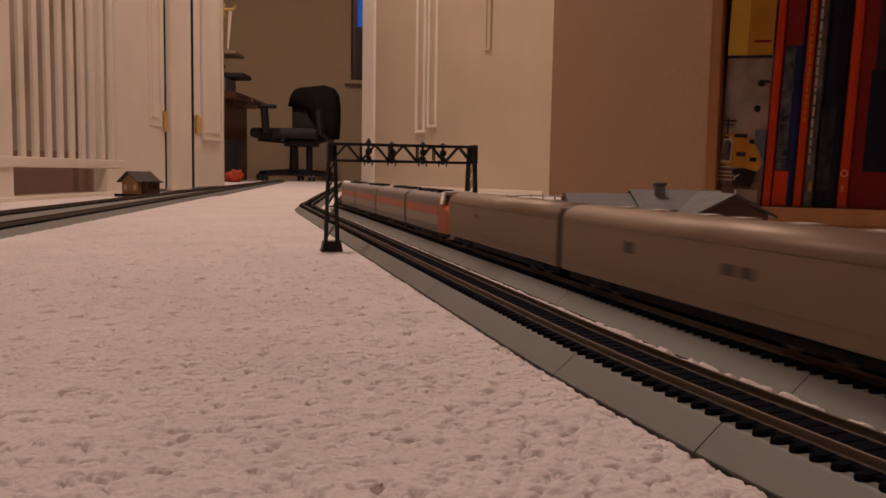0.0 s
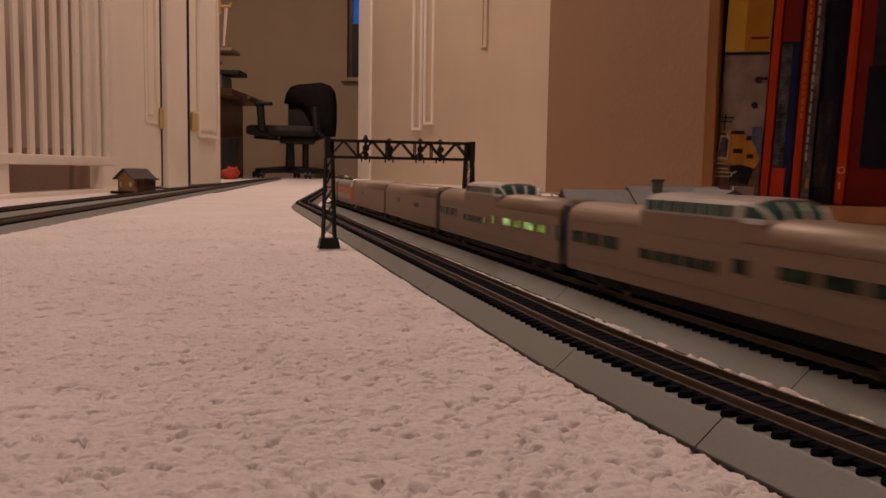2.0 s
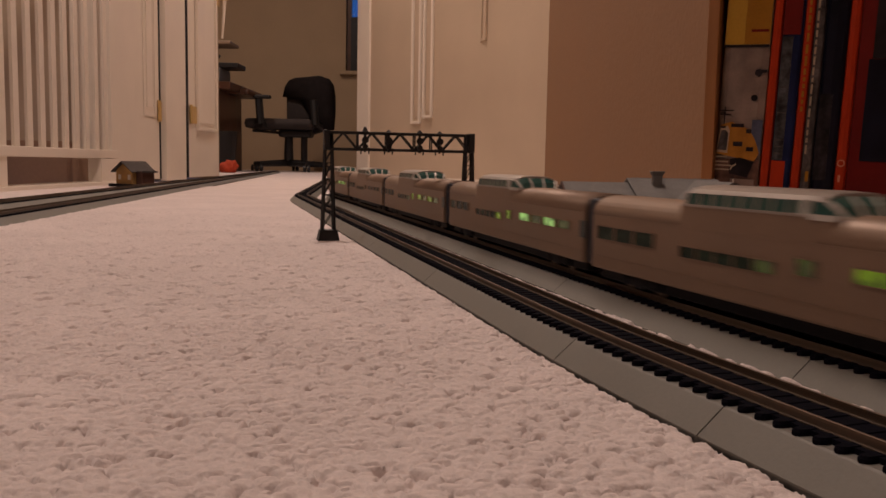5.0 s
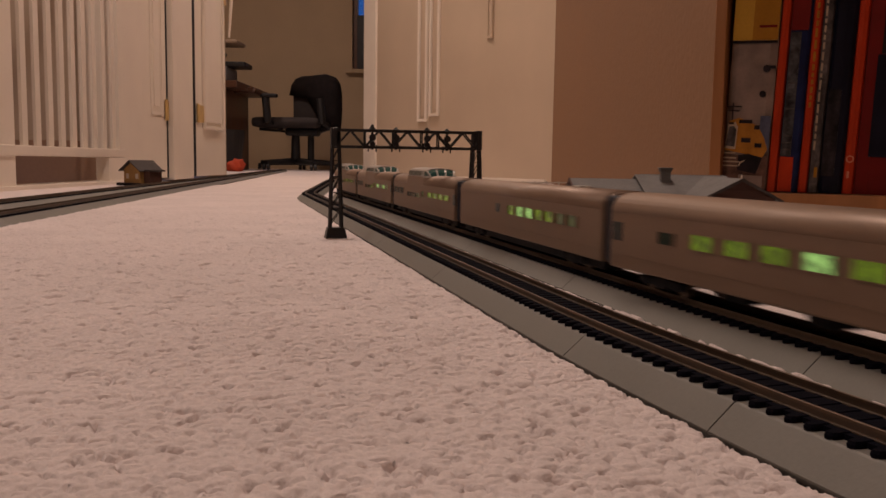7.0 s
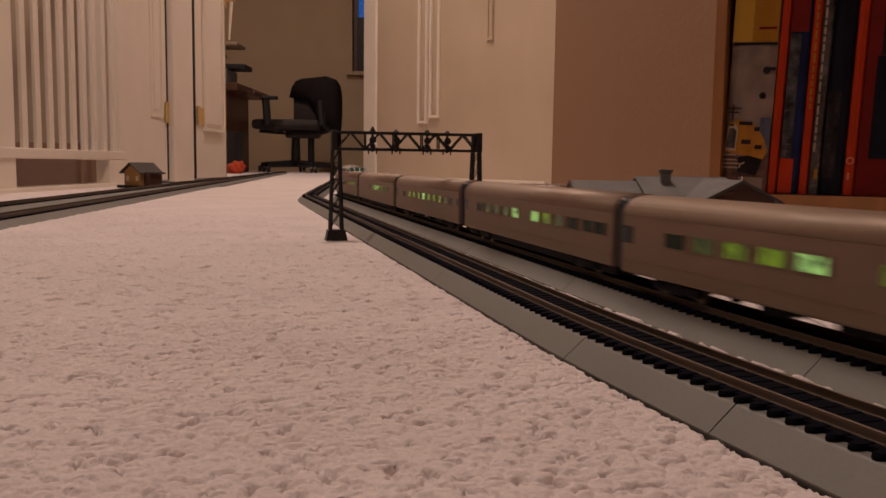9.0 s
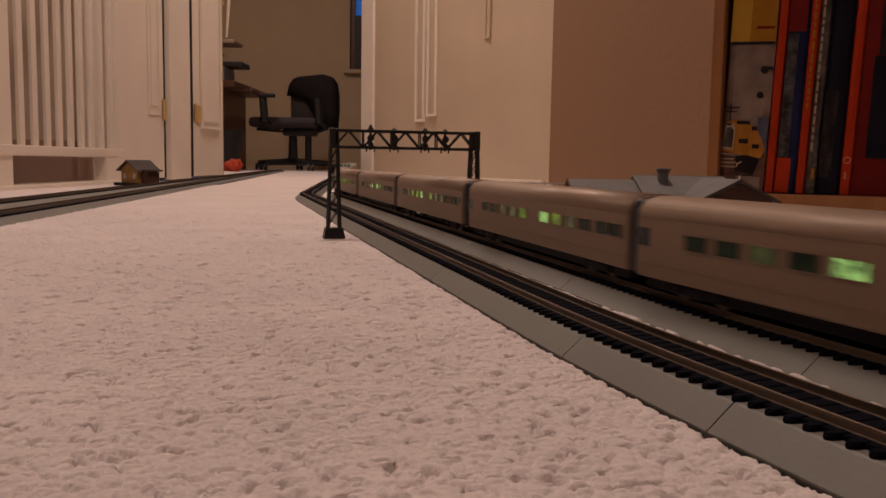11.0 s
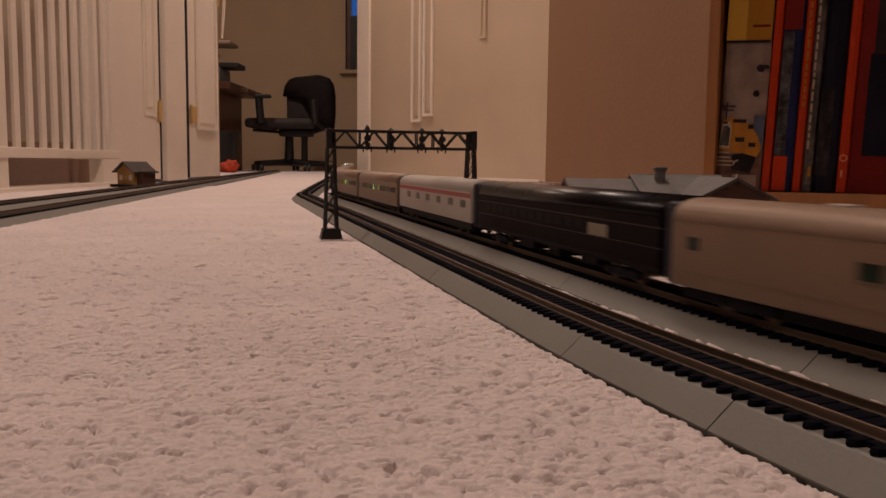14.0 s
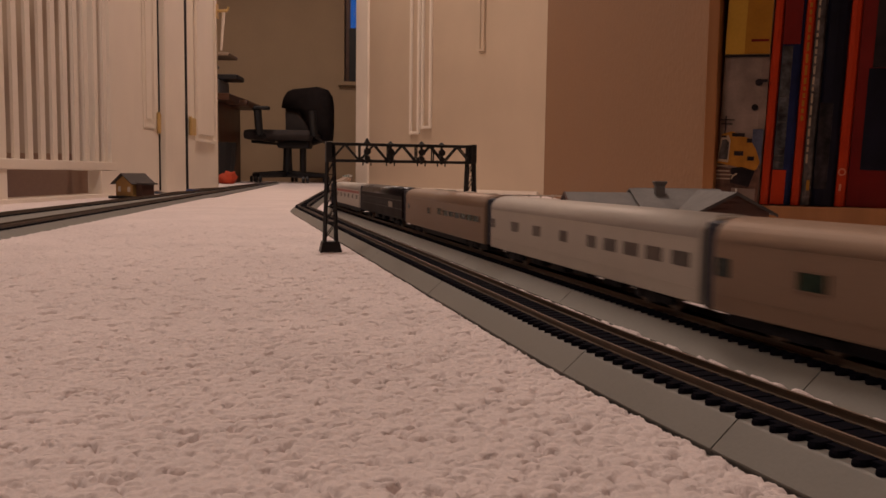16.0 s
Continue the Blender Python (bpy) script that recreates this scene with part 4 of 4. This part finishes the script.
# ---------------------------------------------------------------- model buildings
def gable_roof(half_len, half_w, eave, ridge, over=0.004, thick=0.0018):
    """Two roof slopes with thickness, the ridge along x."""
    bm = bmesh.new()
    k = (ridge - eave) / half_w
    for s in (-1, 1):
        e = half_w + over
        prof = [(0.0, ridge), (s * e, ridge - k * e), (s * e, ridge - k * e + thick), (0.0, ridge + thick)]
        loft(bm, [[(x, y, z) for y, z in prof] for x in (-half_len - over, half_len + over)])
    return bm


def house_walls(half_len, half_w, eave, ridge):
    bm = bmesh.new()
    prof = [(-half_w, -0.001), (half_w, -0.001), (half_w, eave), (0, ridge - 0.0005), (-half_w, eave)]
    loft(bm, [[(x, y, z) for y, z in prof] for x in (-half_len, half_len)])
    return bm


def station():
    ob = empty("model_station", pose(0.226, 0.68, 0), "model station with pale grey roof and brown front gable", "model building")
    # long block behind, with a lower block at its end
    part("wall", boxed(-0.044, 0.028, 0.062, 0.150, -0.001, 0.0500), M_BROWN, ob)
    part("roof", gable_roof(0.036, 0.044, 0.0530, 0.0676, 0.006), M_SHINGLE, ob).location = (-0.012, 0.106, 0)
    part("ridge_cap", bar(bmesh.new(), (-0.050, 0.106, 0.0690), (0.028, 0.106, 0.0690), 0.0014, 6), M_SHINGLE, ob)
    part("end_wall", boxed(-0.105, -0.046, 0.070, 0.142, -0.001, 0.0480), M_BROWN, ob)
    part("end_roof", gable_roof(0.028, 0.036, 0.0510, 0.0635, 0.006), M_SHINGLE, ob).location = (-0.079, 0.104, 0)
    bm = bmesh.new()
    for sd in (-1, 1):
        pr = [(0, 0.0620), (sd * 0.043, 0.0470), (sd * 0.043, 0.0496), (0, 0.0656)]
        loft(bm, [[(x, 0.104 + y, z) for y, z in pr] for x in (-0.1145, -0.1132)])
    part("bargeboard", bm, M_BROWN, ob)
    # wing with its gable to the track
    bm = bmesh.new()
    prof = [(0.009 - 0.027, -0.001), (0.009 + 0.027, -0.001), (0.009 + 0.027, 0.0530), (0.009, 0.0668), (0.009 - 0.027, 0.0530)]
    loft(bm, [[(x, y, z) for x, z in prof] for y in (0.002, 0.10)])
    wing = part("wing", bm, M_BROWN, ob)
    bm = bmesh.new()
    for sd in (-1, 1):
        pr = [(0, 0.0674), (sd * 0.033, 0.0502), (sd * 0.033, 0.0513), (0, 0.0686)]
        loft(bm, [[(0.009 + x, y, z) for x, z in pr] for y in (0.0005, 0.104)])
    part("wing_roof", bm, M_SHINGLE, wing)
    bm = bmesh.new()
    for sd in (-1, 1):
        pr = [(0, 0.0662), (sd * 0.0332, 0.0490), (sd * 0.0332, 0.0514), (0, 0.0688)]
        loft(bm, [[(0.009 + x, y, z) for x, z in pr] for y in (-0.0012, 0.0003)])
    part("bargeboard", bm, M_DARKROOF, wing, "dark bargeboards along the gable")
    for z in (0.0535, 0.0580, 0.0625):
        part("siding_board", boxed(-0.016 + (z - 0.0535) * 1.9, 0.034 - (z - 0.0535) * 1.9, 0.0010, 0.0022, z, z + 0.0010), M_BROWN, wing)
    part("door", boxed(0.002, 0.016, 0.0012, 0.0023, 0.0, 0.03), M_PANE, wing)
    bm = bar(bmesh.new(), (-0.030, 0.09, 0.056), (-0.030, 0.09, 0.0720), 0.0078, 4)
    bar(bm, (-0.030, 0.09, 0.0718), (-0.030, 0.09, 0.0748), 0.0078, 4, 0.0108)
    box(bm, -0.0356, -0.0244, 0.0844, 0.0956, 0.0748, 0.0762, 0.0004)
    part("chimney", bm, M_SHINGLE, ob, "grey chimney with a flared cap")
    part("finial", bar(bmesh.new(), (0.009, 0.003, 0.0680), (0.009, 0.003, 0.0715), 0.0012, 6), M_WHITE, wing)
    for x in (-0.05, -0.03):
        part("window", boxed(x - 0.006, x + 0.006, 0.0612, 0.0621, 0.018, 0.036), M_PANE, ob)


station()


def hut():
    ob = empty("model_hut", pose(-0.864, 2.40, 0.0, 0, 0, -34), "small model hut with mustard walls and dark roof", "model building")
    part("wall", boxed(-0.036, 0.036, -0.030, 0.030, -0.001, 0.046), M_YELLOW_WALL, ob)
    bm = bmesh.new()
    loft(bm, [[(x, y, z) for x, z in ((-0.036, 0.046), (0.036, 0.046), (0, 0.068))] for y in (-0.030, 0.030)])
    part("gable", bm, M_YELLOW_WALL, ob)
    bm = bmesh.new()
    for s in (-1, 1):
        prof = [(0, 0.0685), (s * 0.047, 0.0400), (s * 0.047, 0.0425), (0, 0.0715)]
        loft(bm, [[(x, y, z) for x, z in prof] for y in (-0.040, 0.040)])
    part("roof", bm, M_DARKROOF, ob)
    annex = part("annex", boxed(0.0365, 0.062, -0.018, 0.022, -0.001, 0.040), M_BROWN, ob)
    part("annex_roof", boxed(0.034, 0.070, -0.024, 0.028, 0.0405, 0.045), M_DARKROOF, annex)
    for x in (-0.020, 0.022):
        part("window", boxed(x - 0.006, x + 0.006, -0.0308, -0.0301, 0.020, 0.034), M_CREAM, ob)
    part("platform", boxed(-0.05, 0.07, -0.045, -0.0305, -0.001, 0.008), M_UNDER, ob)


hut()


def low_fence():
    ob = empty("model_fence", pose(0.075, 1.12, 0, 0, 0, 5), "low pale plastic model fence behind the running train", "model fence")
    for z in (0.0475, 0.0525):
        part("fence_rail", boxed(-0.09, 0.09, -0.0008, 0.0008, z, z + 0.0016), M_CREAM, ob)
    for i in range(12):
        x = -0.088 + 0.176 * i / 11
        part("fence_post", boxed(x - 0.001, x + 0.001, -0.001, 0.001, -0.001, 0.0550), M_CREAM, ob)


low_fence()


# ---------------------------------------------------------------- bookcase and books
def lettering(parent, x, z0, z1, w, y, material, rng):
    """Unreadable spine writing as plain bars."""
    bm = bmesh.new()
    z = z0
    while z < z1:
        l = 0.004 + 0.008 * rng.random()
        box(bm, x - w / 2, x + w / 2, y - 0.0003, y - 0.00005, z, min(z + l, z1))
        z += l + 0.003
    return part("lettering", bm, material, parent)


CASE = pose(0.322, 1.055, 0, 0, 0, -28)
SHELF = 0.0475


def bookcase():
    ob = empty("bookcase", CASE, "pine bookcase filled with railway books", "bookcase")
    part("side_panel", boxed(0.0005, 0.0138, -0.005, 0.215, -0.003, 1.5, 0.0015), M_WOOD, ob)
    part("side_panel", boxed(0.62, 0.639, -0.005, 0.215, -0.003, 1.5, 0.0015), M_WOOD, ob)
    part("shelf", boxed(0.0130, 0.6195, 0.0, 0.21, SHELF - 0.019, SHELF, 0.001), M_WOOD, ob)
    part("shelf", boxed(0.0130, 0.6195, 0.0, 0.21, 0.44, 0.459, 0.001), M_WOOD, ob)
    part("shelf", boxed(0.0130, 0.6195, 0.0, 0.21, 0.80, 0.819, 0.001), M_WOOD, ob)
    part("kickboard", boxed(0.0130, 0.6195, 0.012, 0.026, -0.003, SHELF - 0.0195), M_WOOD, ob)
    part("back_panel", boxed(0.0130, 0.6195, 0.2105, 0.2145, -0.003, 1.5), M_WOOD, ob)


bookcase()
B_YELLOW = mat("yellow_cover", (0.46, 0.25, 0.03), 0.35, spec=0.25)
B_GREY = mat("misty_cover", (0.215, 0.155, 0.125), 0.4, 0, 0.35, 24, spec=0.25)
B_DARK = mat("dark_cover", (0.016, 0.011, 0.013), 0.4, 0, 0.6, 40, spec=0.2)
B_BLUE = mat("blue_cover", (0.010, 0.016, 0.060), 0.4, 0, 0.5, 30, spec=0.2)
B_NAVY = mat("navy_cover", (0.006, 0.006, 0.014), 0.35, 0, 0.4, 30, spec=0.2)
B_ORANGE = mat("red_orange_cover", (0.40, 0.032, 0.006), 0.4, 0, 0.12, 20, spec=0.2)
B_RED = mat("deep_red_cover", (0.135, 0.006, 0.004), 0.4, 0, 0.2, 20, spec=0.2)
B_STONE = mat("grey_spine", (0.075, 0.062, 0.058), 0.4, 0, 0.7, 60, 0.3, 250, spec=0.25)
M_PAGE = mat("page_edges", (0.55, 0.47, 0.36), 0.9, 0, 0.1, 40, 0.1, 800)
brng = random.Random(4)


def book(x0, x1, height, depth, cover, label, y0=0.012):
    """A hardback standing on the shelf, spine outwards."""
    ob = empty("book", CASE @ pose(x0 - 0.009, y0, SHELF + 0.0012, 0, 2.0, 0), label, "book", "books on the shelf")
    w = x1 - x0
    bm = bmesh.new()
    loft(bm, [[(x, y, z) for x, y in ((0, 0.004), (w * 0.15, 0.001), (w * 0.5, 0.0), (w * 0.85, 0.001), (w, 0.004), (w, depth), (w - 0.0025, depth), (w - 0.0025, 0.006), (0.0025, 0.006), (0.0025, depth), (0, depth))] for z in (0.0, height)])
    part("cover", bm, cover, ob)
    part("pages", boxed(0.0028, w - 0.0028, 0.0065, depth - 0.004, 0.003, height - 0.003), M_PAGE, ob)
    return ob


pic = book(0.021, 0.0735, 0.33, 0.17, B_GREY, "thick book with a yellow top and a train picture")


def printed(name, x0, x1, z0, z1, material, parent, lift=0.0007):
    """A flat printed patch on a spine."""
    return part(name, boxed(x0, x1, -lift, 0.0012, z0, z1), material, parent)


def printed_shape(name, outline, material, parent, lift):
    return part(name, loft(bmesh.new(), [[(x, y, z) for x, z in outline] for y in (-lift, 0.0008)]), material, parent)


B_CREAM = mat("cream_print", (0.38, 0.29, 0.20), 0.4, spec=0.25)
B_ENGINE = mat("engine_yellow", (0.36, 0.15, 0.02), 0.35, 0, 0.25, 60, spec=0.25)
B_GROUND = mat("brown_print", (0.10, 0.05, 0.035), 0.4, 0, 0.6, 70, spec=0.25)
B_HAZE = mat("blue_haze_print", (0.075, 0.08, 0.12), 0.4, 0, 0.5, 50, spec=0.25)
B_AMBER = mat("amber_print_and_shade", (0.33, 0.145, 0.012), 0.35, 0, 0.12, 20, spec=0.25)
printed("yellow_band", 0.0005, 0.0520, 0.1815, 0.3295, B_YELLOW, pic, 0.0006)
# darker right half: shading of the rounded spine, put into the colour
printed("spine_shade_band", 0.0230, 0.0520, 0.1818, 0.3290, B_AMBER, pic, 0.0009)
printed("red_title_bar", 0.0300, 0.0500, 0.1960, 0.1990, B_RED, pic, 0.0012)
printed("black_line", 0.0005, 0.0520, 0.1780, 0.1806, B_DARK, pic, 0.0010)
printed("brown_ground", 0.0005, 0.0520, 0.001, 0.044, B_GROUND, pic, 0.0005)
printed("blue_haze", 0.0400, 0.0520, 0.050, 0.092, B_HAZE, pic, 0.0005)
printed("grey_bank", 0.0200, 0.0480, 0.004, 0.020, B_GREY, pic, 0.0008)
printed_shape("engine_side", ((0.001, 0.050), (0.046, 0.042), (0.051, 0.052), (0.046, 0.066), (0.038, 0.080), (0.016, 0.089), (0.004, 0.085)), B_ENGINE, pic, 0.0009)
printed_shape("engine_front", ((0.001, 0.052), (0.014, 0.051), (0.015, 0.078), (0.012, 0.084), (0.004, 0.082)), B_CREAM, pic, 0.0012)
printed_shape("engine_grille", ((0.002, 0.055), (0.0128, 0.054), (0.0135, 0.075), (0.010, 0.079), (0.005, 0.078)), B_STONE, pic, 0.0015)
for x0, x1, z0, z1 in ((0.004, 0.010, 0.081, 0.0835), (0.016, 0.031, 0.0825, 0.0868), (0.034, 0.040, 0.0755, 0.0805), (0.020, 0.031, 0.0595, 0.0650), (0.036, 0.044, 0.0540, 0.0590)):
    printed("engine_window", x0, x1, z0, z1, B_DARK, pic, 0.0013)
for z0, x1 in ((0.0300, 0.018), (0.0350, 0.020), (0.0395, 0.016), (0.0455, 0.014)):
    printed("pilot_bar", 0.0008, x1, z0, z0 + 0.0016, B_CREAM, pic, 0.0011)
printed_shape("dark_bogie", ((0.018, 0.026), (0.040, 0.022), (0.046, 0.042), (0.030, 0.046), (0.018, 0.044)), B_DARK, pic, 0.0011)
printed_shape("steam_curl", ((0.020, 0.030), (0.0215, 0.034), (0.026, 0.037), (0.0255, 0.0385), (0.020, 0.0355), (0.0188, 0.031)), B_CREAM, pic, 0.0014)
printed("telegraph_pole", 0.0068, 0.0080, 0.086, 0.107, B_DARK, pic, 0.0010)
printed("cross_arm", 0.0005, 0.0175, 0.1020, 0.1032, B_DARK, pic, 0.0010)
printed("cross_arm", 0.0020, 0.0150, 0.0970, 0.0982, B_DARK, pic, 0.0010)
printed("signal_arm", 0.0400, 0.0522, 0.1480, 0.1515, B_DARK, pic, 0.0010)
for x, z, w in ((0.0425, 0.1480, 0.0085), (0.0400, 0.1180, 0.0075)):
    part("signal_lamp", bar(bmesh.new(), (x, -0.0011, z), (x, 0.0008, z), w, 12), B_DARK, pic)
bk = book(0.0745, 0.0855, 0.30, 0.17, B_ORANGE, "thin red-orange hardback with a plain spine")
bk = book(0.0862, 0.1088, 0.285, 0.16, B_BLUE, "dark blue book with a photo strip and a red foot")
printed("red_foot", 0.0005, 0.0160, 0.001, 0.042, B_ORANGE, bk, 0.0006)
printed("photo_strip", 0.0010, 0.0125, 0.043, 0.188, mat("photo_print", (0.05, 0.048, 0.05), 0.35, 0, 0.85, 70, 0.4, 260, spec=0.25), bk, 0.0006)
printed("red_top", 0.0005, 0.0200, 0.190, 0.284, B_RED, bk, 0.0008)
for z in (0.050, 0.058, 0.066, 0.098, 0.128):
    printed("photo_bar", 0.0015, 0.0115, z, z + 0.0018, B_STONE, bk, 0.0009)
bk = book(0.1095, 0.1197, 0.30, 0.17, B_ORANGE, "red-orange book with small pale lettering")
lettering(bk, 0.0052, 0.10, 0.28, 0.0026, 0.0, B_AMBER, brng)
bk = book(0.1203, 0.1318, 0.31, 0.17, B_STONE, "worn grey book with pale lettering")
lettering(bk, 0.0035, 0.05, 0.28, 0.0022, 0.0, B_CREAM, brng)
printed("gold_mark", 0.0055, 0.0090, 0.018, 0.030, B_AMBER, bk, 0.0006)
bk = book(0.1325, 0.1568, 0.29, 0.16, B_NAVY, "thick black book with a dim printed spine")
printed("dim_print", 0.0010, 0.0150, 0.020, 0.120, mat("dim_print", (0.018, 0.014, 0.016), 0.4, 0, 0.9, 60, 0.4, 220, spec=0.2), bk, 0.0006)
bk = book(0.1575, 0.1690, 0.32, 0.18, B_ORANGE, "red-orange book with a pale badge")
M_BADGE = mat("badge", (0.55, 0.20, 0.10), 0.4)
part("badge", bar(bmesh.new(), (0.0055, -0.0006, 0.040), (0.0055, 0.0006, 0.040), 0.0085, 20), M_BADGE, bk)
part("badge_centre", bar(bmesh.new(), (0.0055, -0.0009, 0.040), (0.0055, 0.0006, 0.040), 0.0055, 20), B_ORANGE, bk)
printed("small_badge", 0.0035, 0.0060, 0.018, 0.026, M_BADGE, bk, 0.0006)
bk = book(0.1698, 0.262, 0.33, 0.18, B_RED, "wide dark red boxed book with a navy panel")
printed("navy_panel", 0.0115, 0.060, 0.043, 0.158, B_NAVY, bk, 0.0007)
printed("dark_upper_panel", 0.0150, 0.060, 0.159, 0.325, B_DARK, bk, 0.0007)
bk = book(0.264, 0.300, 0.30, 0.17, B_NAVY, "dark navy book with a plain spine")
bk = book(0.302, 0.330, 0.32, 0.17, B_RED, "deep red book with a plain spine")


# ---------------------------------------------------------------- office
def office_chair():
    ob = empty("office_chair", pose(-1.135, 6.85, 0, 0, 0, 0), "black office chair with grey fabric and a jacket over its back", "office chair")
    bm = bmesh.new()
    for i in range(5):
        a = math.radians(18 + 72 * i)
        bar(bm, (-0.09, 0, 0.068), (-0.09 + 0.31 * math.cos(a), 0.31 * math.sin(a), 0.055), 0.050, 6, 0.034)
    part("star_base", bm, M_CHAIR, ob)
    for i in range(5):
        a = math.radians(18 + 72 * i)
        x, y = -0.09 + 0.31 * math.cos(a), 0.31 * math.sin(a)
        bm = bar(bar(bmesh.new(), (x - 0.025, y, 0.024), (x - 0.006, y, 0.024), 0.05, 12), (x + 0.006, y, 0.024), (x + 0.025, y, 0.024), 0.05, 12)
        part("caster", bm, M_CHAIR, ob)
    part("gas_column", bar(bar(bmesh.new(), (-0.09, 0, 0.06), (-0.09, 0, 0.30), 0.075, 12, 0.06), (-0.09, 0, 0.22), (-0.09, 0, 0.34), 0.05, 12), M_CHAIR, ob)
    part("tilt_box", boxed(-0.16, 0.10, -0.09, 0.09, 0.27, 0.33, 0.02), M_CHAIR, ob)
    part("lever", bar(bmesh.new(), (-0.10, 0, 0.30), (-0.38, 0, 0.32), 0.018, 6), M_CHAIR, ob)
    seat = boxed(-0.40, 0.13, -0.23, 0.23, 0.330, 0.408, 0.038)
    part("seat", seat, M_FABRIC, ob, "grey fabric seat", True)
    back = boxed(-0.22, 0.22, -0.035, 0.035, 0.40, 0.72, 0.03)
    b = part("backrest", back, M_FABRIC, ob, "grey fabric backrest", True)
    b.matrix_basis = pose(0.05, 0.05, 0, 0, 0, -38)
    sp = bmesh.new()
    for p, q in (((0.02, 0.02, 0.30), (0.17, 0.12, 0.36)), ((0.17, 0.12, 0.36), (0.16, 0.13, 0.60))):
        bar(sp, p, q, 0.06, 6)
    part("back_spine", sp, M_CHAIR, ob)
    part("spine_post", bar(bmesh.new(), (0.03, 0.02, 0.06), (0.03, 0.02, 0.31), 0.05, 8), M_CHAIR, ob)
    for x, y in ((-0.25, -0.30), (0.16, -0.26)):
        am = bar(bmesh.new(), (x, y, 0.36), (x - 0.015, y, 0.55), 0.055, 8)
        bar(am, (x + 0.05, y + 0.26, 0.33), (x, y, 0.37), 0.04, 6)
        if x < 0:
            box(am, x - 0.055, x + 0.075, y - 0.035, y + 0.035, 0.55, 0.578, 0.01)
        part("armrest", am, M_CHAIR, ob)
    jk = bmesh.new()
    secs = []
    for z, w0, w1, d in ((0.33, 0.12, 0.255, 0.050), (0.45, 0.08, 0.262, 0.056), (0.57, -0.02, 0.258, 0.060), (0.60, -0.225, 0.254, 0.062), (0.68, -0.205, 0.240, 0.058), (0.73, -0.17, 0.205, 0.045), (0.75, -0.12, 0.15, 0.022)):
        secs.append([(w0, -d, z), (0.5 * (w0 + w1), -d * 1.12, z), (w1, -d, z + 0.004), (w1 + 0.012, 0, z), (w1, d, z), (0.5 * (w0 + w1), d * 1.1, z), (w0, d, z), (w0 - 0.010, 0, z)])
    loft(jk, secs)
    j = part("jacket", jk, M_JACKET, ob, "dark jacket hung over the backrest", True)
    j.matrix_basis = pose(0.05, 0.05, 0, 0, 0, -38)


office_chair()


def desk():
    ob = empty("desk", pose(-1.72, 6.3, 0), "brown wooden desk with a rounded corner", "desk")
    bm = boxed(-0.8, 0.24, -0.30, 0.5, 0.575, 0.625, 0.008)
    part("desktop", bm, M_DESK, ob)
    part("desk_corner", boxed(0.10, 0.30, 0.0, 0.5, 0.560, 0.605, 0.02), M_DESK, ob)
    for x in (-0.75, 0.05):
        part("pedestal", boxed(x, x + 0.09, -0.26, 0.46, -0.003, 0.574, 0.003), M_DESK, ob)
    part("back_board", boxed(-0.66, 0.05, 0.40, 0.42, 0.15, 0.574), M_DESK, ob)


desk()
M_GREYPL = mat("grey_machine_plastic", (0.16, 0.16, 0.17), 0.5)
pr = empty("desktop_machine", pose(-1.66, 6.18, 0.6255), "grey desktop machine with a lid", "machine")
part("housing", boxed(-0.28, 0.10, -0.16, 0.16, 0.0, 0.10, 0.012), M_GREYPL, pr)
part("tray", boxed(-0.10, 0.22, -0.12, 0.12, 0.10, 0.135, 0.008), M_CHAIR, pr)
part("drum", bar(bmesh.new(), (-0.10, 0, 0.135), (0.0, 0, 0.25), 0.20, 18, 0.17), M_GREYPL, pr)
part("lid", boxed(-0.22, 0.17, -0.13, 0.13, 0.26, 0.285, 0.008), mat("tan_lid", (0.30, 0.21, 0.14), 0.6), pr)
rag = bmesh.new()
bmesh.ops.create_icosphere(rag, subdivisions=3, radius=0.062)
for v in rag.verts:
    v.co *= 1 + 0.45 * noise.noise(v.co * 30)
    v.co.z = max(-0.003, 0.75 * v.co.z + 0.032)
rb = tagged(link("red_bag", rag, mat("red_cloth", (0.50, 0.06, 0.02), 0.8), None, "", True), "crumpled red-orange bag on the office floor", "bag")
rb.matrix_basis = pose(-1.42, 5.72, 0.0)
wb = tagged(link("waste_bin", bar(bmesh.new(), (0, 0, -0.003), (0, 0, 0.28), 0.20, 18, 0.26), M_CHAIR), "dark waste bin under the desk", "bin")
wb.matrix_basis = pose(-1.56, 6.0, 0.0)

# ceiling fittings that give the light
for nm, x, y in (("ceiling_light", -0.05, 1.36), ("ceiling_light", -0.42, 3.7), ("ceiling_light", -1.5, -0.7), ("ceiling_light", -1.5, 5.6)):
    cl = empty(nm, pose(x, y, 2.44), "round frosted ceiling light", "ceiling light")
    part("rim", bar(bmesh.new(), (0, 0, -0.03), (0, 0, -0.001), 0.40, 28), M_WHITE, cl)
    part("diffuser", bar(bmesh.new(), (0, 0, -0.065), (0, 0, -0.031), 0.26, 28, 0.36), glowing("lamp_diffuser", (1.0, 0.75, 0.5), 3.0, (0.8, 0.8, 0.8)), cl)

motions()
